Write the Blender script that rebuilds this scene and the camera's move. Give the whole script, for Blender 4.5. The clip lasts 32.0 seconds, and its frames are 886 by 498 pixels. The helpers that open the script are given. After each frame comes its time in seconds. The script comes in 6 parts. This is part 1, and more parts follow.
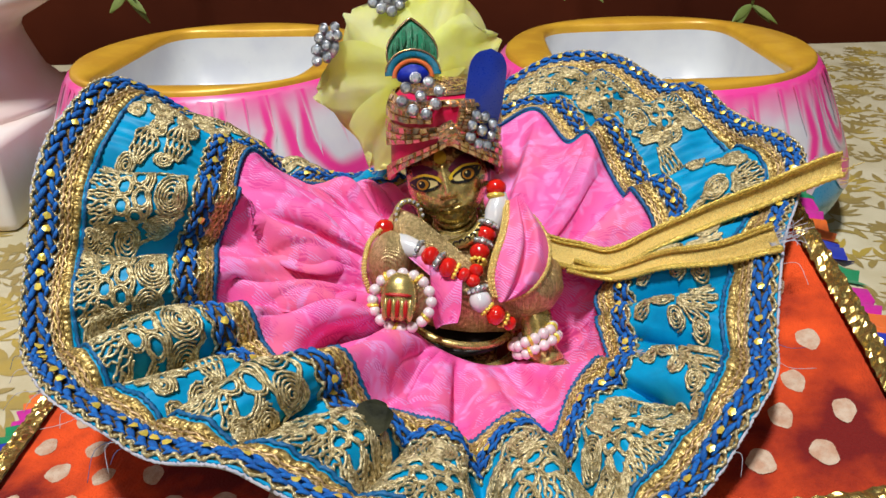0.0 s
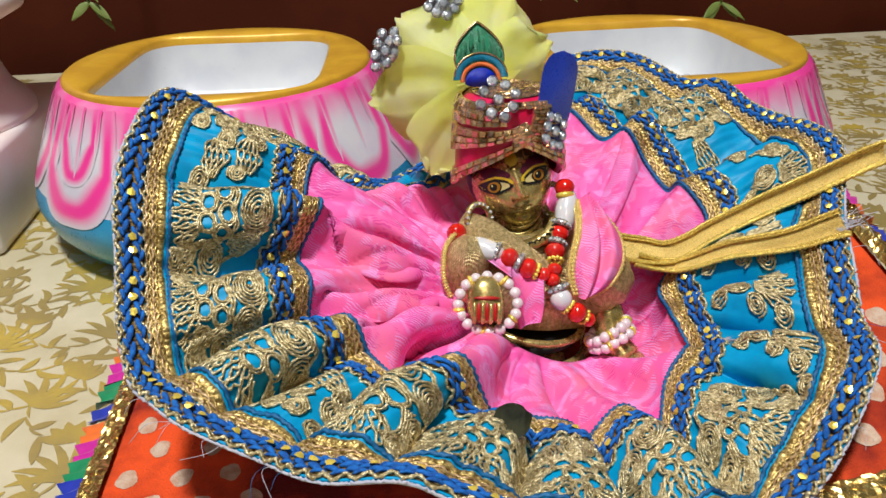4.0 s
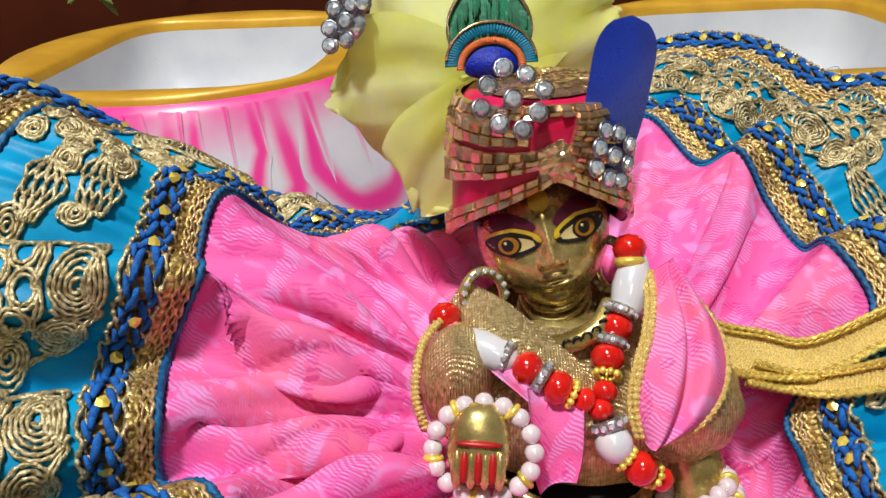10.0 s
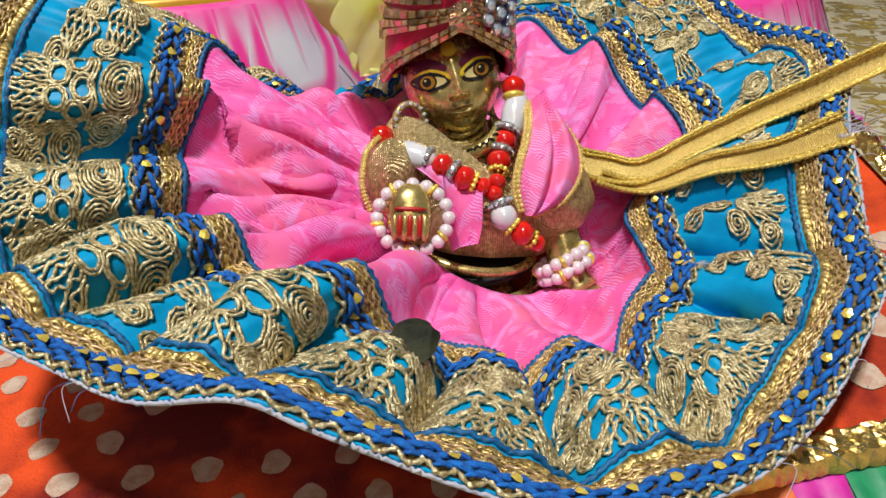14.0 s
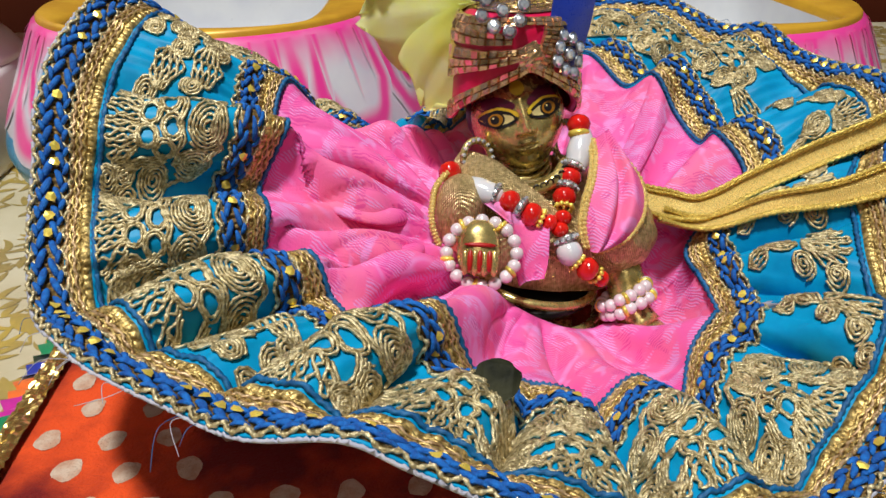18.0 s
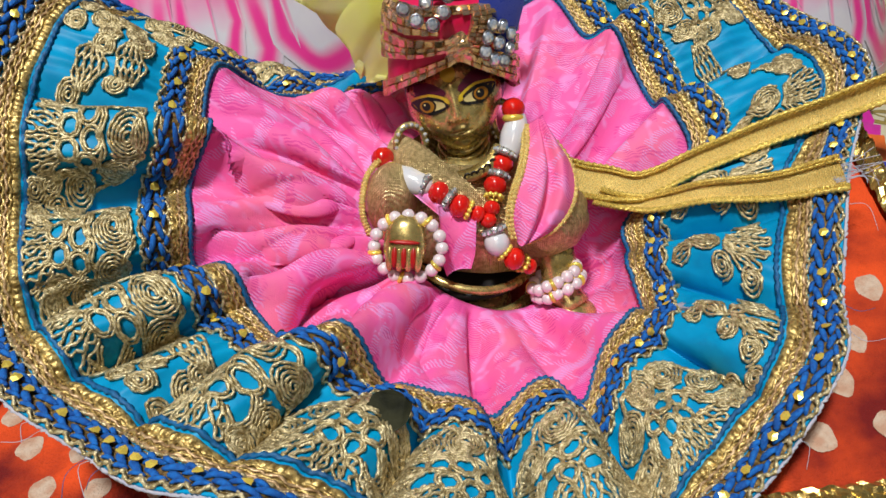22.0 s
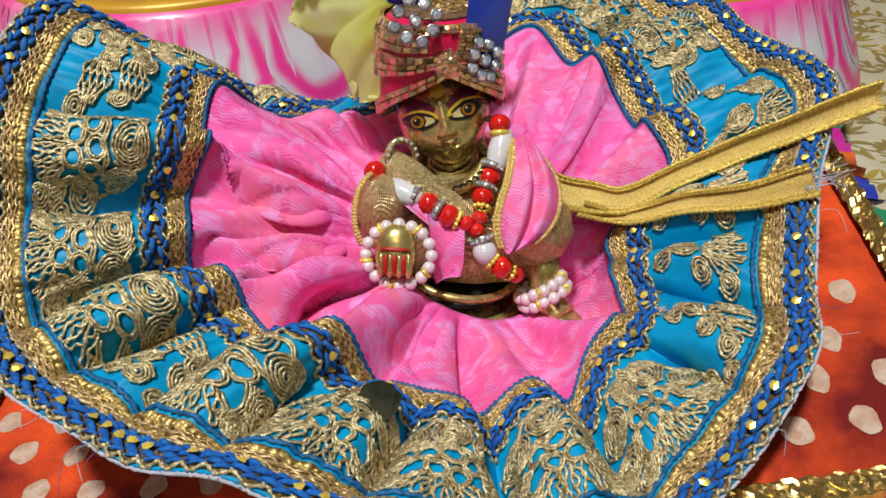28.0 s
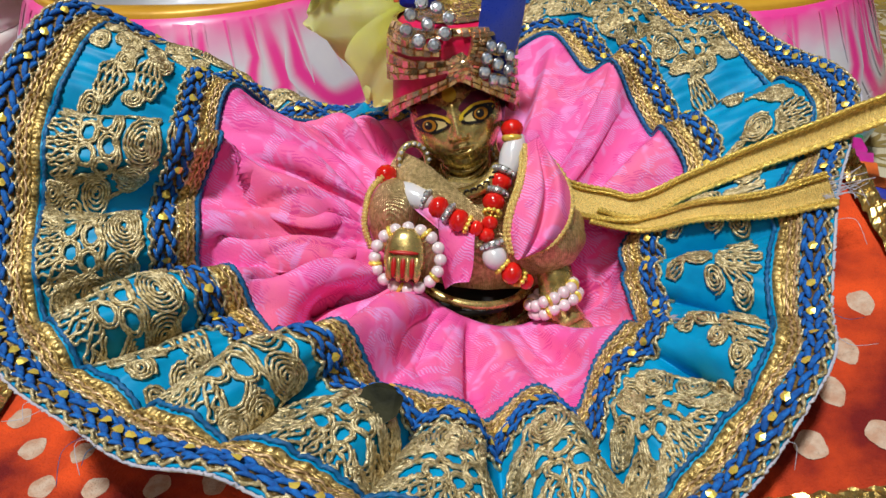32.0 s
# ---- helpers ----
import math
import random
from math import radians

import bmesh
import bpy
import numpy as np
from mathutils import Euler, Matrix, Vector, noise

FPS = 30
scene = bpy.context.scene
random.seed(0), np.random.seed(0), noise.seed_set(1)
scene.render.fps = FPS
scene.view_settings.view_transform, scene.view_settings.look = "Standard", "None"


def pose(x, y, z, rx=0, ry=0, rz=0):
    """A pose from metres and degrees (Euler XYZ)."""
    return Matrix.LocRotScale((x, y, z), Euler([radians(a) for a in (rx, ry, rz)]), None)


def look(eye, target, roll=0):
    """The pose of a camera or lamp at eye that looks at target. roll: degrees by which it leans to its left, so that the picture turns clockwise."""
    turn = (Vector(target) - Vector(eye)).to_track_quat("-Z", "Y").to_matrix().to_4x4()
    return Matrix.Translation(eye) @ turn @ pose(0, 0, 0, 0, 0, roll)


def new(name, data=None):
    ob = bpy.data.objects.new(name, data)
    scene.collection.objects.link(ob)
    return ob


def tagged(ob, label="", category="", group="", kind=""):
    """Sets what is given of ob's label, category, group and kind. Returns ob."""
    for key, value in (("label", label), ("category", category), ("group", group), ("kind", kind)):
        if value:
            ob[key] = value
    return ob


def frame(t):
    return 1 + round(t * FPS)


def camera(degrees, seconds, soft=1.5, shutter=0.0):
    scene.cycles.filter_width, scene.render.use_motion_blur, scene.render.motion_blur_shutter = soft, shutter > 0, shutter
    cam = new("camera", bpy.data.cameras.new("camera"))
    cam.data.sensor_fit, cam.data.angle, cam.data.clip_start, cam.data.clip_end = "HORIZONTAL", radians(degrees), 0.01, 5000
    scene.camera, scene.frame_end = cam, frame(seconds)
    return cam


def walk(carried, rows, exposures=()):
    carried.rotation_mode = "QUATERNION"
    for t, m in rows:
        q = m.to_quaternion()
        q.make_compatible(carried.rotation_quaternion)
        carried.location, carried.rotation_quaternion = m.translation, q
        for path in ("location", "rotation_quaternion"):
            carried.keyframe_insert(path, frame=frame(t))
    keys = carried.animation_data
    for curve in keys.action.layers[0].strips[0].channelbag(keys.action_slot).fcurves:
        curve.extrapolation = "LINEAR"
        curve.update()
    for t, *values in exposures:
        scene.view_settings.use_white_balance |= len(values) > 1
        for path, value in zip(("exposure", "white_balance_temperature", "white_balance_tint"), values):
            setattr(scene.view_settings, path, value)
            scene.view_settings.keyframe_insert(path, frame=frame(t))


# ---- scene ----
from mathutils.kdtree import KDTree

cam = camera(59.9, 32.0, 1.5)
PATH = [
    (0, (0.00163, -0.21264, 0.16657), (-0.00268, 0.05390, 0.02895), -1.843),
    (0.5, (0.00387, -0.20820, 0.16317), (-0.00034, 0.05744, 0.02382), -2.117),
    (1, (-0.00784, -0.20388, 0.15745), (-0.00938, 0.06044, 0.01557), -2.542),
    (1.5, (-0.01140, -0.20218, 0.15422), (-0.00699, 0.06130, 0.01084), -2.727),
    (2, (-0.01717, -0.20584, 0.15843), (-0.00323, 0.05762, 0.01563), -2.597),
    (2.5, (-0.03491, -0.20672, 0.16629), (-0.01159, 0.05654, 0.02434), -2.292),
    (3, (-0.04636, -0.20715, 0.16880), (-0.01674, 0.05609, 0.02801), -1.946),
    (3.5, (-0.05053, -0.20803, 0.16806), (-0.01886, 0.05561, 0.02845), -1.488),
    (5.5, (-0.03863, -0.21350, 0.17535), (-0.02022, 0.05443, 0.04165), -1.072),
    (6, (-0.03654, -0.21096, 0.17579), (-0.02110, 0.05850, 0.04483), -1.202),
    (6.5, (-0.03281, -0.20846, 0.17695), (-0.01968, 0.06194, 0.04768), -1.176),
    (7, (-0.02750, -0.20483, 0.17072), (-0.01706, 0.06599, 0.04209), -1.199),
    (7.5, (-0.00877, -0.19703, 0.16608), (-0.00174, 0.07410, 0.03786), -1.198),
    (8, (-0.00337, -0.16553, 0.15295), (0.00058, 0.10510, 0.02356), -1.159),
    (8.5, (-0.01515, -0.13006, 0.14172), (-0.01490, 0.13926, 0.00956), -1.445),
    (9, (-0.01837, -0.11851, 0.13763), (-0.02120, 0.14948, 0.00282), -1.979),
    (9.5, (-0.01603, -0.11480, 0.13550), (-0.02128, 0.15244, -0.00071), -2.604),
    (10, (-0.01711, -0.12005, 0.14055), (-0.02311, 0.14707, 0.00413), -2.849),
    (10.5, (-0.01892, -0.14329, 0.13967), (-0.02438, 0.12397, 0.00349), -2.699),
    (11, (-0.01396, -0.17223, 0.14293), (-0.01693, 0.09490, 0.00643), -2.351),
    (11.5, (-0.01167, -0.19203, 0.14296), (-0.00986, 0.07555, 0.00732), -1.844),
    (12, (-0.00676, -0.19425, 0.13352), (0.00278, 0.07341, -0.00163), -0.995),
    (12.5, (-0.01295, -0.19086, 0.13025), (0.00575, 0.07592, -0.00569), -0.413),
    (13, (-0.01416, -0.18768, 0.13116), (0.01005, 0.07775, -0.00654), -0.390),
    (13.5, (-0.02161, -0.18896, 0.13103), (0.00632, 0.07476, -0.00923), -0.289),
    (14, (-0.02570, -0.18716, 0.13073), (0.00369, 0.07594, -0.01039), -0.221),
    (14.5, (-0.03389, -0.18643, 0.13423), (-0.00427, 0.07650, -0.00714), -0.228),
    (15, (-0.03880, -0.18557, 0.13444), (-0.01008, 0.07788, -0.00618), -0.188),
    (15.5, (-0.04152, -0.18489, 0.13641), (-0.01415, 0.07909, -0.00347), -0.190),
    (17.5, (-0.03805, -0.18742, 0.13724), (-0.01537, 0.07835, -0.00005), -0.002),
    (18, (-0.03741, -0.18753, 0.13786), (-0.01626, 0.07859, 0.00100), -0.127),
    (18.5, (-0.03334, -0.18791, 0.13704), (-0.01360, 0.07825, 0.00003), -0.293),
    (19, (-0.02645, -0.18603, 0.14044), (-0.00700, 0.07818, -0.00031), -0.727),
    (19.5, (-0.01785, -0.18263, 0.14452), (0.00041, 0.07696, -0.00474), -1.650),
    (20, (-0.01338, -0.17968, 0.15051), (0.00336, 0.07258, -0.01099), -2.512),
    (20.5, (-0.01308, -0.17452, 0.15930), (0.00053, 0.07000, -0.01397), -3.193),
    (21, (-0.01413, -0.16971, 0.16717), (-0.00318, 0.06792, -0.01562), -3.177),
    (21.5, (-0.01527, -0.17938, 0.18078), (-0.00637, 0.05479, -0.00654), -2.553),
    (22, (-0.00803, -0.17287, 0.17226), (-0.00372, 0.06116, -0.01538), -1.861),
    (22.5, (-0.00626, -0.16992, 0.16559), (-0.00714, 0.06451, -0.02161), -1.164),
    (23, (0.00269, -0.16440, 0.16082), (-0.00502, 0.07191, -0.02384), -1.347),
    (23.5, (0.00999, -0.16877, 0.16420), (-0.00214, 0.06979, -0.01730), -2.136),
    (24, (0.00888, -0.17439, 0.16823), (-0.00319, 0.06659, -0.01004), -3.080),
    (24.5, (0.00043, -0.17423, 0.16910), (-0.00760, 0.06821, -0.00742), -3.751),
    (26.5, (-0.01275, -0.19498, 0.17902), (-0.00166, 0.05109, 0.00778), -2.094),
    (27, (-0.01061, -0.18973, 0.17078), (0.00036, 0.05599, -0.00098), -1.986),
    (27.5, (-0.01110, -0.18657, 0.16729), (-0.00122, 0.05892, -0.00486), -1.814),
    (28, (-0.00761, -0.18554, 0.16717), (0.00016, 0.06056, -0.00423), -1.448),
    (28.5, (-0.00654, -0.18348, 0.16431), (-0.00112, 0.06384, -0.00541), -1.209),
    (29, (-0.00308, -0.18365, 0.16368), (-0.00004, 0.06503, -0.00410), -1.227),
    (29.5, (0.00180, -0.18445, 0.16647), (0.00267, 0.06507, -0.00007), -1.413),
    (30, (0.00229, -0.18441, 0.16545), (0.00186, 0.06553, -0.00047), -1.558),
    (30.5, (0.00205, -0.18440, 0.16404), (0.00068, 0.06544, -0.00202), -1.706),
    (31, (0.00141, -0.18512, 0.16349), (-0.00031, 0.06450, -0.00291), -1.794),
    (31.5, (0.00045, -0.18543, 0.16292), (-0.00183, 0.06406, -0.00367), -1.876),
    (32, (-0.00313, -0.18585, 0.16407), (-0.00543, 0.06359, -0.00257), -1.819),
]
walk(cam, [(t, look(eye, target, roll)) for t, eye, target, roll in PATH], [(0, -0.04), (12, -0.04), (20, -0.16), (32, -0.20)])

# ---- light ----
world = bpy.data.worlds.new("world")
scene.world = world
world.use_nodes = True
world.node_tree.nodes["Background"].inputs[0].default_value = (0.9, 0.95, 1.0, 1)
world.node_tree.nodes["Background"].inputs[1].default_value = 0.005
scene.view_settings.exposure = 0.0


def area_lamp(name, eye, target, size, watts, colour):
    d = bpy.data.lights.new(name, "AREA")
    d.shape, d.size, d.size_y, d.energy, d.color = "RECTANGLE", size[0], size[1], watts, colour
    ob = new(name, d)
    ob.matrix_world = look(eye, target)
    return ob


area_lamp("ceiling_light", (-0.22, -0.40, 1.46), (0.0, 0.0, 0.0), (0.14, 0.14), 28.0, (0.97, 0.99, 0.97))
# Added soft fill from the front; no lamp is seen there.
area_lamp("front_fill", (-0.10, -1.05, 1.10), (0.0, 0.0, 0.05), (0.40, 0.40), 2.1, (1.0, 0.92, 0.82))

# ---- helpers of the place ----
MM = 0.001
ORIGIN = {}


def thing(name, at, label, category, group="", kind=""):
    ob = new(name)
    ob.empty_display_size = 0.01
    ob.location = at
    ORIGIN[ob.name] = Matrix.Translation(at)
    return tagged(ob, label, category, group, kind)


def to_mesh(name, verts, faces, materials, smooth=True, index=None):
    me = bpy.data.meshes.new(name)
    me.from_pydata([tuple(map(float, v)) for v in verts], [], [tuple(map(int, f)) for f in faces])
    for m in materials if isinstance(materials, (list, tuple)) else [materials]:
        me.materials.append(m)
    me.polygons.foreach_set("use_smooth", [smooth] * len(me.polygons))
    if index is not None:
        me.polygons.foreach_set("material_index", [int(i) for i in index])
    me.update()
    return me


def hang(ob, parent):
    """Puts ob under parent, where it stands."""
    ob.parent = parent
    ob.matrix_parent_inverse = ORIGIN.get(parent.name, Matrix.Identity(4)).inverted()
    return ob


def part(name, geo, material, parent=None, label="", smooth=True, index=None, at=None):
    """One mesh object of (verts, faces), or of a ready mesh, under a thing or a part."""
    me = geo if isinstance(geo, bpy.types.Mesh) else to_mesh(name, geo[0], geo[1], material, smooth, index)
    ob = new(name, me)
    if at is not None:
        ob.matrix_basis = at
        ORIGIN[ob.name] = at
    if parent is not None:
        hang(ob, parent)
    if label:
        ob["label"] = label
    return ob


def solid(name, geo, material, label, category, smooth=True, group="", kind="", index=None, at=None):
    return tagged(part(name, geo, material, None, "", smooth, index, at), label, category, group, kind)


def join(*geos):
    vs, fs, n = [], [], 0
    for v, f in geos:
        vs.extend(v)
        fs.extend([tuple(i + n for i in q) for q in f])
        n += len(v)
    return vs, fs


def grid_faces(nu, nv, loop_u=False, loop_v=False):
    fs = []
    for i in range(nu if loop_u else nu - 1):
        for j in range(nv if loop_v else nv - 1):
            a, b = i, (i + 1) % nu
            c, d = j, (j + 1) % nv
            fs.append((a * nv + c, b * nv + c, b * nv + d, a * nv + d))
    return fs


def unit(v):
    return v / np.maximum(np.linalg.norm(v, axis=-1, keepdims=True), 1e-12)


def tube(path, radius, sides=6, closed=False, up=None, flat=1.0, ply=0.0, turn=1.25):
    """A round cord along a path; up: the surface normals on which it lies, flat: its height over its width, ply: the depth of a two-ply twist."""
    p = np.asarray(path, float)
    n = len(p)
    if closed:
        t = np.roll(p, -1, 0) - np.roll(p, 1, 0)
    else:
        t = np.gradient(p, axis=0)
    t = unit(t)
    u = np.tile([0.13, 0.29, 0.95], (n, 1)) if up is None else np.asarray(up, float)
    side = unit(np.cross(t, u))
    u = unit(np.cross(side, t))
    r = np.broadcast_to(np.asarray(radius, float), (n,))[:, None, None]
    a = np.linspace(0, 2 * np.pi, sides, endpoint=False)
    ring = np.cos(a)[None, :, None] * side[:, None] + flat * np.sin(a)[None, :, None] * u[:, None]
    if ply:
        ring = ring * (1 + ply * np.cos(2 * a[None, :] - turn * np.arange(n)[:, None]))[..., None]
    v = (p[:, None] + r * ring).reshape(-1, 3)
    f = grid_faces(n, sides, closed, True)
    if not closed:
        f += [tuple(range(sides)), tuple(range(n * sides - 1, n * sides - sides - 1, -1))]
    return v, f


def ellipsoid(c, r, turn=None, nu=24, nv=14):
    a = np.linspace(0, 2 * np.pi, nu, endpoint=False)
    b = np.linspace(-np.pi / 2, np.pi / 2, nv)
    v = np.stack([np.outer(np.cos(a), np.cos(b)), np.outer(np.sin(a), np.cos(b)), np.outer(np.ones(nu), np.sin(b))], -1).reshape(-1, 3) * np.asarray(r)
    if turn is not None:
        v = v @ np.array(Euler([radians(q) for q in turn]).to_matrix()).T
    return v + np.asarray(c), grid_faces(nu, nv, True)


def box(c, s, bevel=0.0):
    bm = bmesh.new()
    bmesh.ops.create_cube(bm, size=1.0, matrix=Matrix.Translation(c) @ Matrix.Diagonal((*s, 1)))
    if bevel:
        bmesh.ops.bevel(bm, geom=list(bm.edges), offset=bevel, segments=2, affect="EDGES", profile=0.7)
    bm.verts.index_update()
    g = [tuple(v.co) for v in bm.verts], [tuple(v.index for v in f.verts) for f in bm.faces]
    bm.free()
    return g


def lathe(profile, c=(0, 0, 0), n=64, shape=None):
    """A turned body from (radius, height) pairs; shape(angle) scales the radius."""
    a = np.linspace(0, 2 * np.pi, n, endpoint=False)
    k = np.ones(n) if shape is None else shape(a)
    v = [[c[0] + r * q * math.cos(t), c[1] + r * q * math.sin(t), c[2] + z] for t, q in zip(a, k) for r, z in profile]
    return v, grid_faces(n, len(profile), True)


def spline(points, n, closed=False):
    """n places on a Catmull-Rom curve through the points, evenly spaced along it."""
    p = np.asarray(points, float)
    m = len(p)
    t = np.linspace(0, m if closed else m - 1, max(8 * n, 400), endpoint=not closed)
    i = np.minimum(t.astype(int), m - 1 if closed else m - 2)
    w = (t - i)[:, None]
    at = (lambda k: p[k % m]) if closed else (lambda k: p[np.clip(k, 0, m - 1)])
    a, b, c, d = at(i - 1), at(i), at(i + 1), at(i + 2)
    q = 0.5 * (2 * b + (c - a) * w + (2 * a - 5 * b + 4 * c - d) * w**2 + (3 * b - a - 3 * c + d) * w**3)
    step = np.r_[0, np.cumsum(np.linalg.norm(np.diff(q, axis=0), axis=1))]
    want = np.linspace(0, step[-1], n, endpoint=True)
    return np.stack([np.interp(want, step, q[:, k]) for k in range(q.shape[1])], 1)


def smooth01(x):
    x = np.clip(x, 0, 1)
    return x * x * (3 - 2 * x)


# ---- materials ----
def mat(name, base, second=None, scale=150.0, share=0.5, rough=0.5, metal=0.0, bump=0.15, bump_scale=900.0, bump_size=0.0003, sheen=0.0, coat=0.0, trans=0.0, rough_spread=0.1, spread=0.0, soft=0.0):
    """A surface with two scales of variation: patches of a second colour and fine grain."""
    m = bpy.data.materials.new(name)
    m.use_nodes = True
    t = m.node_tree
    b = t.nodes["Principled BSDF"]
    link = t.links.new
    co = t.nodes.new("ShaderNodeTexCoord")
    big = t.nodes.new("ShaderNodeTexNoise")
    big.inputs["Scale"].default_value, big.inputs["Detail"].default_value = scale, 4
    link(co.outputs["Object"], big.inputs["Vector"])
    ramp = t.nodes.new("ShaderNodeValToRGB")
    ramp.color_ramp.elements[0].position, ramp.color_ramp.elements[1].position = share - 0.12, share + 0.12
    link(big.outputs["Fac"], ramp.inputs["Fac"])
    mix = t.nodes.new("ShaderNodeMix")
    mix.data_type = "RGBA"
    mix.inputs["A"].default_value = (*base, 1)
    mix.inputs["B"].default_value = (*(second or [c * 0.85 for c in base]), 1)
    link(ramp.outputs["Color"], mix.inputs["Factor"])
    out = mix.outputs["Result"]
    if spread:
        info = t.nodes.new("ShaderNodeObjectInfo")
        hsv = t.nodes.new("ShaderNodeHueSaturation")
        rng = t.nodes.new("ShaderNodeMapRange")
        rng.inputs["To Min"].default_value, rng.inputs["To Max"].default_value = 1 - spread, 1 + spread
        link(info.outputs["Random"], rng.inputs["Value"])
        link(rng.outputs["Result"], hsv.inputs["Value"])
        link(out, hsv.inputs["Color"])
        out = hsv.outputs["Color"]
    link(out, b.inputs["Base Color"])
    fine = t.nodes.new("ShaderNodeTexNoise")
    fine.inputs["Scale"].default_value, fine.inputs["Detail"].default_value = bump_scale, 3
    link(co.outputs["Object"], fine.inputs["Vector"])
    rr = t.nodes.new("ShaderNodeMapRange")
    rr.inputs["To Min"].default_value, rr.inputs["To Max"].default_value = max(rough - rough_spread, 0.02), min(rough + rough_spread, 1)
    link(fine.outputs["Fac"], rr.inputs["Value"])
    link(rr.outputs["Result"], b.inputs["Roughness"])
    b.inputs["Metallic"].default_value = metal
    b.inputs["Sheen Weight"].default_value = sheen
    b.inputs["Coat Weight"].default_value = coat
    b.inputs["Transmission Weight"].default_value = trans
    b.inputs["Subsurface Weight"].default_value, b.inputs["Subsurface Radius"].default_value = soft, (0.004, 0.004, 0.002)
    if bump:
        n = t.nodes.new("ShaderNodeBump")
        n.inputs["Strength"].default_value, n.inputs["Distance"].default_value = bump, bump_size
        link(fine.outputs["Fac"], n.inputs["Height"])
        link(n.outputs["Normal"], b.inputs["Normal"])
    return m


def tree_of(m):
    t = m.node_tree
    return t, t.nodes["Principled BSDF"], t.links.new


def woven(m, scale, strength, size=0.00015):
    """Adds the ribs of a weave to a cloth's relief."""
    t, b, link = tree_of(m)
    b.inputs["Specular IOR Level"].default_value = 0.25
    co = t.nodes.new("ShaderNodeTexCoord")
    first = None
    for axis in ("X", "Y"):
        w = t.nodes.new("ShaderNodeTexWave")
        w.bands_direction = axis
        w.inputs["Scale"].default_value, w.inputs["Distortion"].default_value, w.inputs["Detail Scale"].default_value = scale, 1.5, 2
        link(co.outputs["Object"], w.inputs["Vector"])
        n = t.nodes.new("ShaderNodeBump")
        n.inputs["Strength"].default_value, n.inputs["Distance"].default_value = strength, size
        link(w.outputs["Fac"], n.inputs["Height"])
        if first is None:
            old = b.inputs["Normal"].links
            if old:
                link(old[0].from_socket, n.inputs["Normal"])
        else:
            link(first.outputs["Normal"], n.inputs["Normal"])
        first = n
    link(first.outputs["Normal"], b.inputs["Normal"])
    return m


PINK = woven(mat("pink_jacquard", (0.86, 0.118, 0.40), (0.90, 0.18, 0.34), 40, 0.55, 0.62, bump=0.3, bump_scale=1500), 900, 0.12)


def jacquard(m):
    """Leafy figures of fine lilac ribs, woven into a cloth."""
    t, b, link = tree_of(m)
    co = t.nodes.new("ShaderNodeTexCoord")

    def ramp_of(node, low, high):
        r = t.nodes.new("ShaderNodeMapRange")
        r.inputs["From Min"].default_value, r.inputs["From Max"].default_value = low, high
        link(node.outputs["Fac"], r.inputs["Value"])
        return r.outputs["Result"]

    def times(a, c):
        k = t.nodes.new("ShaderNodeMath")
        k.operation = "MULTIPLY"
        link(a, k.inputs[0])
        if isinstance(c, float):
            k.inputs[1].default_value = c
        else:
            link(c, k.inputs[1])
        return k.outputs["Value"]

    def wave(scale, distortion, direction):
        w = t.nodes.new("ShaderNodeTexWave")
        w.bands_direction = direction
        w.inputs["Scale"].default_value, w.inputs["Distortion"].default_value, w.inputs["Detail"].default_value, w.inputs["Detail Scale"].default_value = scale, distortion, 1, 0.5
        link(co.outputs["Object"], w.inputs["Vector"])
        return w

    def cells(scale, distortion):
        c = t.nodes.new("ShaderNodeTexNoise")
        c.inputs["Scale"].default_value, c.inputs["Detail"].default_value, c.inputs["Distortion"].default_value = scale, 1, distortion
        link(co.outputs["Object"], c.inputs["Vector"])
        return c

    ribs = ramp_of(wave(500, 9, "DIAGONAL"), 0.25, 0.75)
    leaf = times(ramp_of(cells(95, 1.5), 0.50, 0.56), ribs)
    blot = ramp_of(cells(70, 2.2), 0.56, 0.66)
    for fac, colour, share in ((leaf, (0.78, 0.38, 0.78, 1), 0.64), (blot, (0.80, 0.34, 0.72, 1), 0.60), (times(ramp_of(cells(120, 1.0), 0.54, 0.60), ramp_of(wave(520, 10, "Y"), 0.3, 0.7)), (0.62, 0.02, 0.26, 1), 0.52)):
        mix = t.nodes.new("ShaderNodeMix")
        mix.data_type = "RGBA"
        link(b.inputs["Base Color"].links[0].from_socket, mix.inputs["A"])
        mix.inputs["B"].default_value = colour
        link(times(fac, share), mix.inputs["Factor"])
        link(mix.outputs["Result"], b.inputs["Base Color"])
    n = t.nodes.new("ShaderNodeBump")
    n.inputs["Strength"].default_value, n.inputs["Distance"].default_value = 0.35, 0.00022
    link(leaf, n.inputs["Height"])
    link(b.inputs["Normal"].links[0].from_socket, n.inputs["Normal"])
    link(n.outputs["Normal"], b.inputs["Normal"])
    return m


